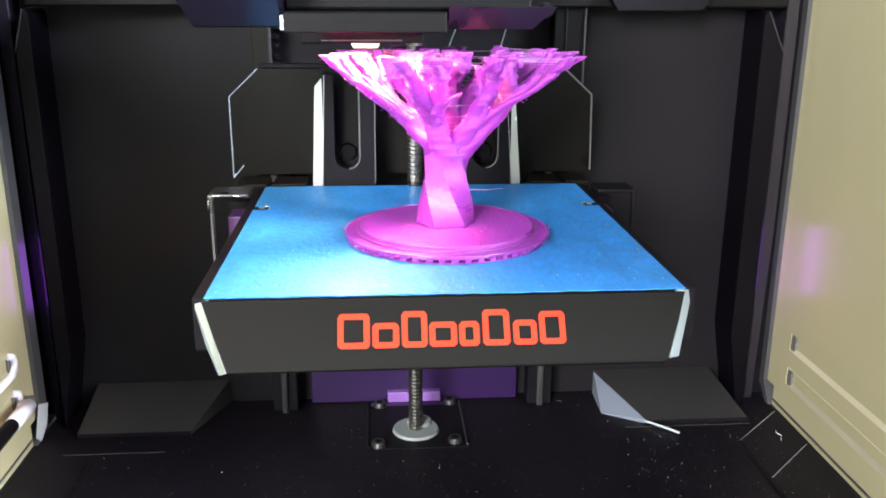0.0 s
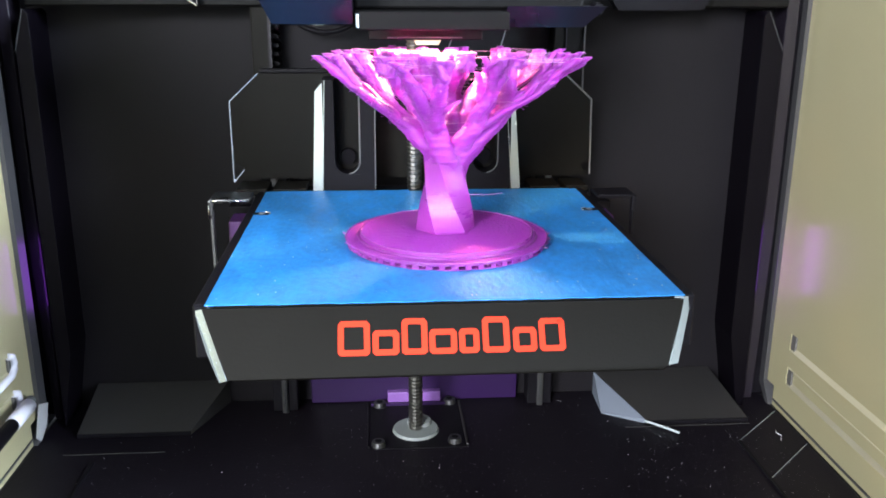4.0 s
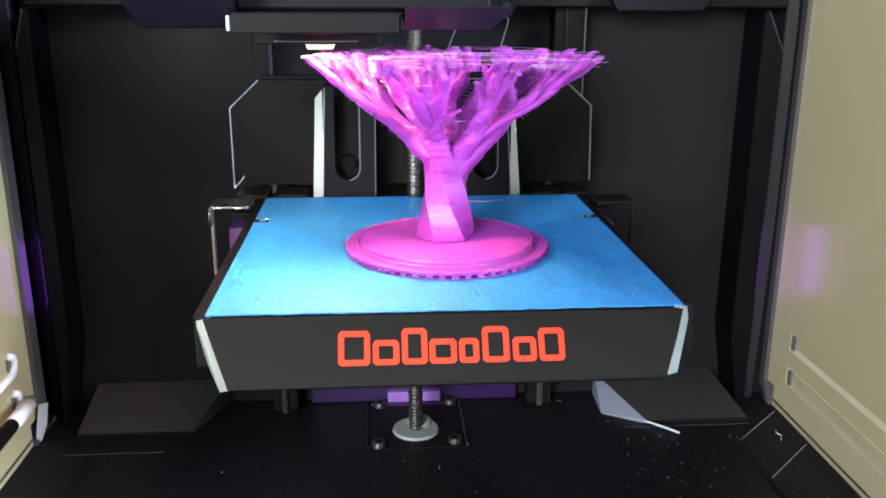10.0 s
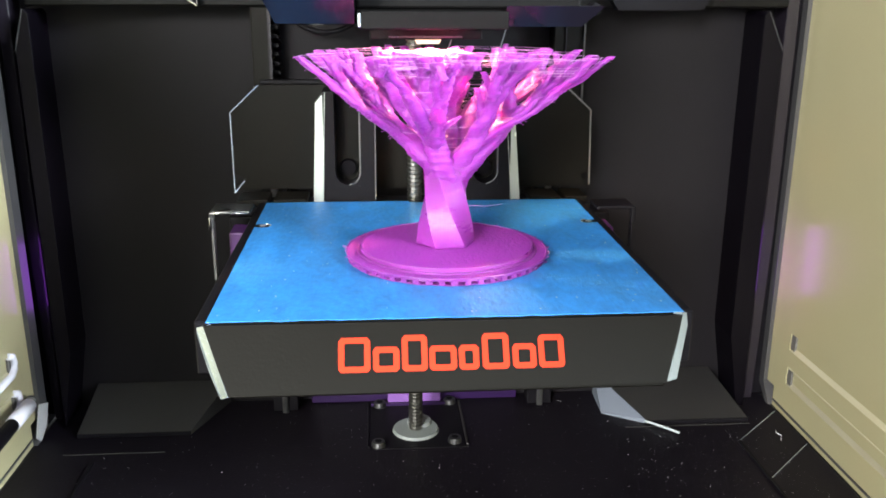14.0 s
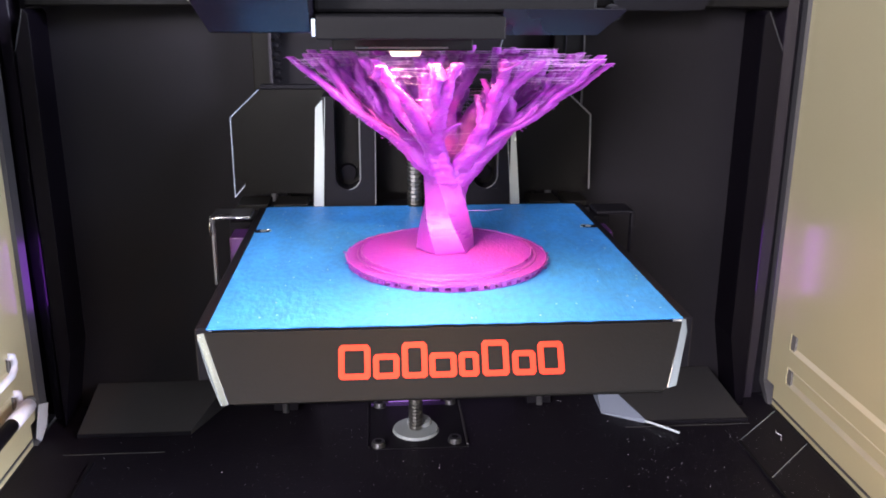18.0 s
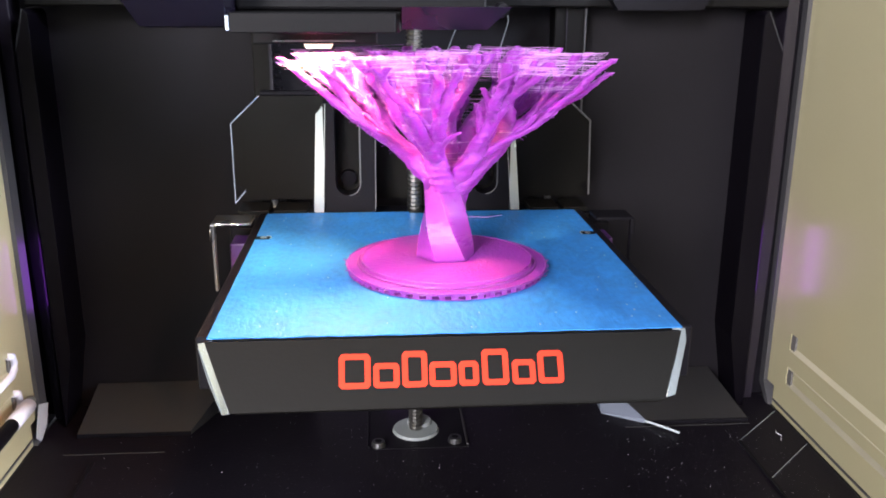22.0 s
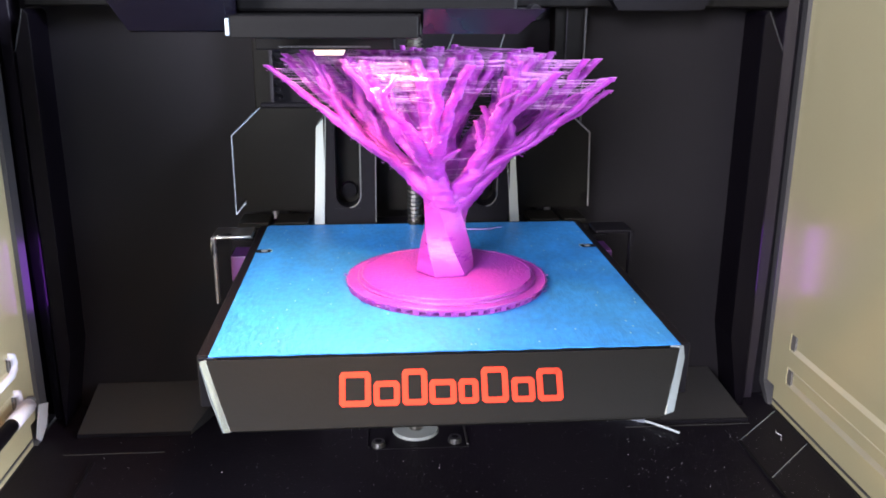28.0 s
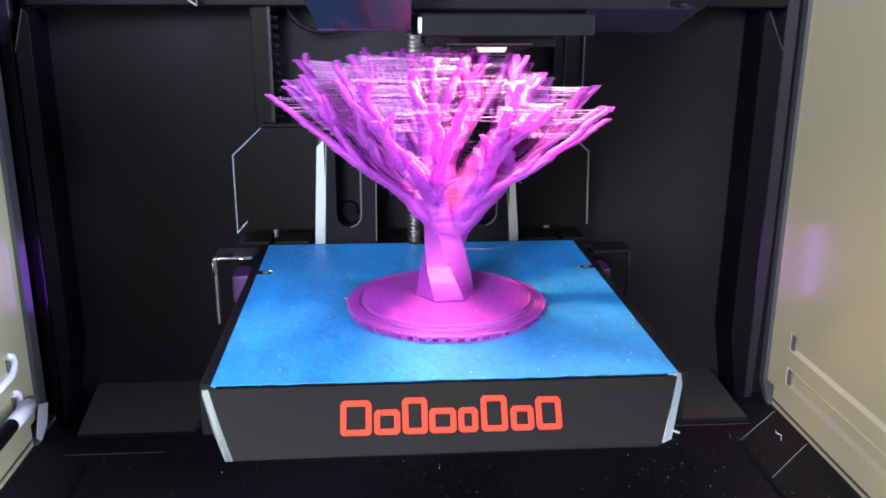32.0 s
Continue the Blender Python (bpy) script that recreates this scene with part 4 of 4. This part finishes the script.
                    if random.random() < 0.14:
                        break
            zz += 0.9
        for v in bm.verts:
            v.co.z -= hi
        if bm.verts:
            ob = tagged(part("stringing", bm, STRING, tree, "fine drawn plastic threads"), kind="stuff")
            ob.location = (0, 0, hi * 0.001)
            GROWING.append((ob, None, hi, Vector((0, 0, hi)), -z))
        else:
            bm.free()
        z = hi
    return tree


# ---- the print head ----
def print_head():
    h = thing("print_head", "black print head with a small warm lamp and a brass nozzle", "print head", at=(HEAD[0][1], HEAD[0][2], ZF + 56))
    bm = bmesh.new()
    # glossy left cover, its front leaning down
    prof = [(-34, 27), (-15.5, 6.2), (-14, 5.8), (26, 6.0), (26, 34), (-34, 34)]
    lo = [bm.verts.new((-47.6 - 0.4 * (z - 6.0), y, z)) for y, z in prof]
    hi = [bm.verts.new((-23.5, y, z)) for y, z in prof]
    bm.faces.new(lo)
    bm.faces.new(hi)
    for i in range(6):
        bm.faces.new((lo[i], lo[(i + 1) % 6], hi[(i + 1) % 6], hi[i]))
    part("side_cover", bm, BLACK_GLOSS, h, "glossy black side cover")
    part("bar", boxed(-23.2, 24.5, -6, 24, 4.3, 10.2, bevel=0.5), HEAD_BLACK, h, "black cross bar")
    part("bar_end", boxed(-22.3, -21.4, -29.0, -26.6, 5.6, 9.6, bevel=0.2), GREY_EDGE, h, "bright bar end")
    part("upper_body", boxed(-23.2, 50, -3.5, 26, 10.4, 40, bevel=1.0), HEAD_BLACK, h)
    part("lower_block", boxed(-19, 17.5, -4, 20, 0.9, 4.2, bevel=0.4), HEAD_BLACK, h)
    part("block_edge", boxed(-13, 11, -4.5, -4.1, 1.5, 1.9), DARK_STEEL, h, "thin steel edge")
    bm = bmesh.new()
    ends = [(24.7, 24.7, 24.7, 24.7), (50.0, 56.5, 56.5, 50.0)]
    prof = [(-4.5, 5.0), (-9.0, 11.5), (14, 11.5), (14, 5.0)]
    va, vb = [[bm.verts.new((x, y, z)) for x, (y, z) in zip(e, prof)] for e in ends]
    bm.faces.new(va)
    bm.faces.new(vb)
    for i in range(4):
        bm.faces.new((va[i], va[(i + 1) % 4], vb[(i + 1) % 4], vb[i]))
    part("arm", bm, BLACK_GLOSS, h, "glossy black arm with a slanted end")
    part("work_lamp", boxed(-6, 6, -26.4, -18.4, 8.7, 8.9), LAMP, h, "warm lamp facing the print")
    # beam and hood are added to hide the lamp and confine its light
    part("front_beam", boxed(-21.3, 22.4, -28.6, -27.2, 5.0, 10.2, bevel=0.3), HEAD_BLACK, h, "black front beam that hides the lamp")
    part("beam_top", boxed(-21.3, 22.4, -27.1, -6.1, 9.7, 10.2), HEAD_BLACK, h)
    part("hood_top", boxed(-7.4, 7.4, -27.1, -17.2, 9.0, 9.6), HEAD_BLACK, h)
    for x0, x1, y0, y1, z0 in ((-7.4, 7.4, -17.8, -17.2, 5.2), (-7.4, -6.8, -27.1, -17.9, 6.2), (6.8, 7.4, -27.1, -17.9, 6.2)):
        part("hood_wall", boxed(x0, x1, y0, y1, z0, 8.99), HEAD_BLACK, h)
    k = part("knob", disc(bmesh.new(), 0, 0, -2.2, 2.2, 2.3, 1.9, n=20), BLACK, h, "round glossy knob")
    k.matrix_basis = pose(0.0545, -0.003, 0.0105, 90, 0, 0)
    part("lamp", prism(bmesh.new(), [(-4.3, 0.65), (4.3, 0.65), (3.6, -0.65), (-3.6, -0.65)], "y", -0.9, 1.4), GLOW, h, "glowing warm white lamp")
    part("lamp_holder", boxed(-7, 7, -0.6, 9.5, 0.78, 0.88), BLACK_MATTE, h)
    bm = bmesh.new()
    disc(bm, 0.0, 6.0, -1.1, 0.7, 0.9, 2.2, n=16)
    part("nozzle", bm, BRASS, h, "small brass nozzle")
    part("carriage_block", boxed(-20, 30, -2, 24, 40.2, 50.0, bevel=0.8), BLACK, h)
    return h


# ---- upper frame and small things ----
def upper_frame():
    f = thing("upper_frame", "black upper frame of the printer at the rear", "frame", kind="structure")
    # the head's shade on this beam is put into its darker black
    part("rear_beam", boxed(-150, 150, 150, 153.9, 174.9, 214.8, bevel=0.8), HEAD_BLACK, f)
    part("bracket", prism(bmesh.new(), [(-92, 180), (-84.5, 175.0), (-84.5, 180)], "y", 146, 149.8), BLACK, f)
    part("bracket_edge", tube(bmesh.new(), [(-92, 145.6, 180), (-84.7, 145.6, 175.2), (-84.7, 145.6, 180)], 0.45, 6), STEEL, f, "bright bracket edge")
    part("right_bracket", prism(bmesh.new(), [(74, 180), (78, 174), (112, 174), (116, 180)], "y", 144, 149.8), BLACK, f)


def small_things():
    t = thing("feed_tube", "white and black tube clipped beside the side panel", "tube")
    part("white_sleeve", tube(bmesh.new(), [(-156.2, 119.5, 23.3), (-156.0, 110, 23.6), (-156.0, 102.5, 23.6)], 2.9, 14), WHITE_TUBE, t, "white sleeve", smooth=True)
    part("black_end", tube(bmesh.new(), [(-156.0, 102.6, 23.6), (-156.0, 80, 23.5), (-156.0, 20, 23.5), (-156.5, -60, 23.5)], 2.7, 14), BLACK, t, "black end", smooth=True)
    part("clip", boxed(-160.8, -156.5, 104, 116, 19.5, 21.5, bevel=0.5), FLANK, t, "pale clip under the sleeve")
    part("plug", tube(bmesh.new(), [(-156.2, 119.6, 23.3), (-157.2, 124.5, 23.4)], 1.9, 12), GREY_RING, t, "grey plug", smooth=True)
    # thin loose strands behind the tree
    for pts in ([(33, 140, 176), (34, 140, 170), (32, 140, 163), (30, 140, 157)], [(14, 140, 168), (12, 140, 163), (10.5, 140, 159)]):
        w = solid("wire", tube(bmesh.new(), [(p[0], p[1], p[2]) for p in pts] , 0.22, 6), GREY_RING, "thin pale wire hanging behind the print", "wire")
    w = thing("cable", "black cable loop behind the print head", "cable")
    part("loop", tube(bmesh.new(), [(-37 - 15 * math.cos(math.pi * k / 16), 157, 176 - 11 * math.sin(math.pi * k / 16)) for k in range(17)], 1.0, 8),
         BLACK, w, smooth=True)
    for x in (-52, -22):
        part("riser", tube(bmesh.new(), [(x, 157, 176), (x, 157, 214)], 1.0, 8), BLACK, w, smooth=True)
    # a curl of plastic on the tape
    solid("plastic_curl", tube(bmesh.new(), [(13, 116, ZF), (18, 114.5, ZF + 0.6), (24, 115, ZF + 0.3), (30, 118, ZF + 0.2)], 0.12, 5), STRING,
          "thin purple curl of plastic on the tape", "plastic scrap")


room()
chamber()
dust()
rear_fittings()
upper_frame()
PLATFORM = platform()
CARRIAGE = carriage()
TREE = printed_tree()
PRINT_HEAD = print_head()
small_things()


def motions():
    down = [(t, pose(0, 0, (ZF - d) * 0.001)) for t, d in DROP]
    for ob in (PLATFORM, CARRIAGE, TREE):
        walk(ob, down)
    curl = bpy.data.objects["plastic_curl"]
    walk(curl, [(t, pose(0, 0, -d * 0.001)) for t, d in DROP])
    walk(PRINT_HEAD, [(t, pose(x * 0.001, y * 0.001, (ZF + 56.0) * 0.001)) for t, x, y in HEAD])
    steps = [0, 3, 6, 9, 12, 15, 18, 21, 24, 26, 28, 29, 30, 31, 32]
    for ob, lb, top_z, top, lag in GROWING:
        done = time_of(top_z - H0)
        rows = []
        if lag < 0:
            # threads lie under the round base until their layers begin
            begin = max(0.0, time_of(-lag - H0))
            rest = pose(0.0035 if lb else 0.0003, 0.0535 if lb else -0.001, -0.005)
            for k in range(5):
                t = begin + (done - begin) * k / 4
                if t < 32:
                    h = H0 + drop_at(t)
                    p = lb.at(h) if lb else Vector((0, 0, h))
                    rows.append((t, pose(p.x * 0.001, p.y * 0.001, h * 0.001) if k < 4 else pose(*(top * 0.001))))
            if begin > 0.6:
                rows = [(0, rest), (begin - 1 / FPS, rest)] + rows
            if rows[-1][0] < 31.9:
                rows.append((32, pose(*(top * 0.001))))
            walk(ob, rows)
            continue
        for t in steps:
            if t < done - 0.05:
                h = H0 + drop_at(t)
                z = h - lag * (top_z - h)
                p = lb.at(z) if lb else Vector((0, 0, z))
                rows.append((t, pose(p.x * 0.001, p.y * 0.001, z * 0.001)))
        if done < 32:
            rows.append((done, pose(*(top * 0.001))))
        if not rows or rows[-1][0] < 31.9:
            rows.append((32, pose(*(top * 0.001))))
        walk(ob, rows)


motions()
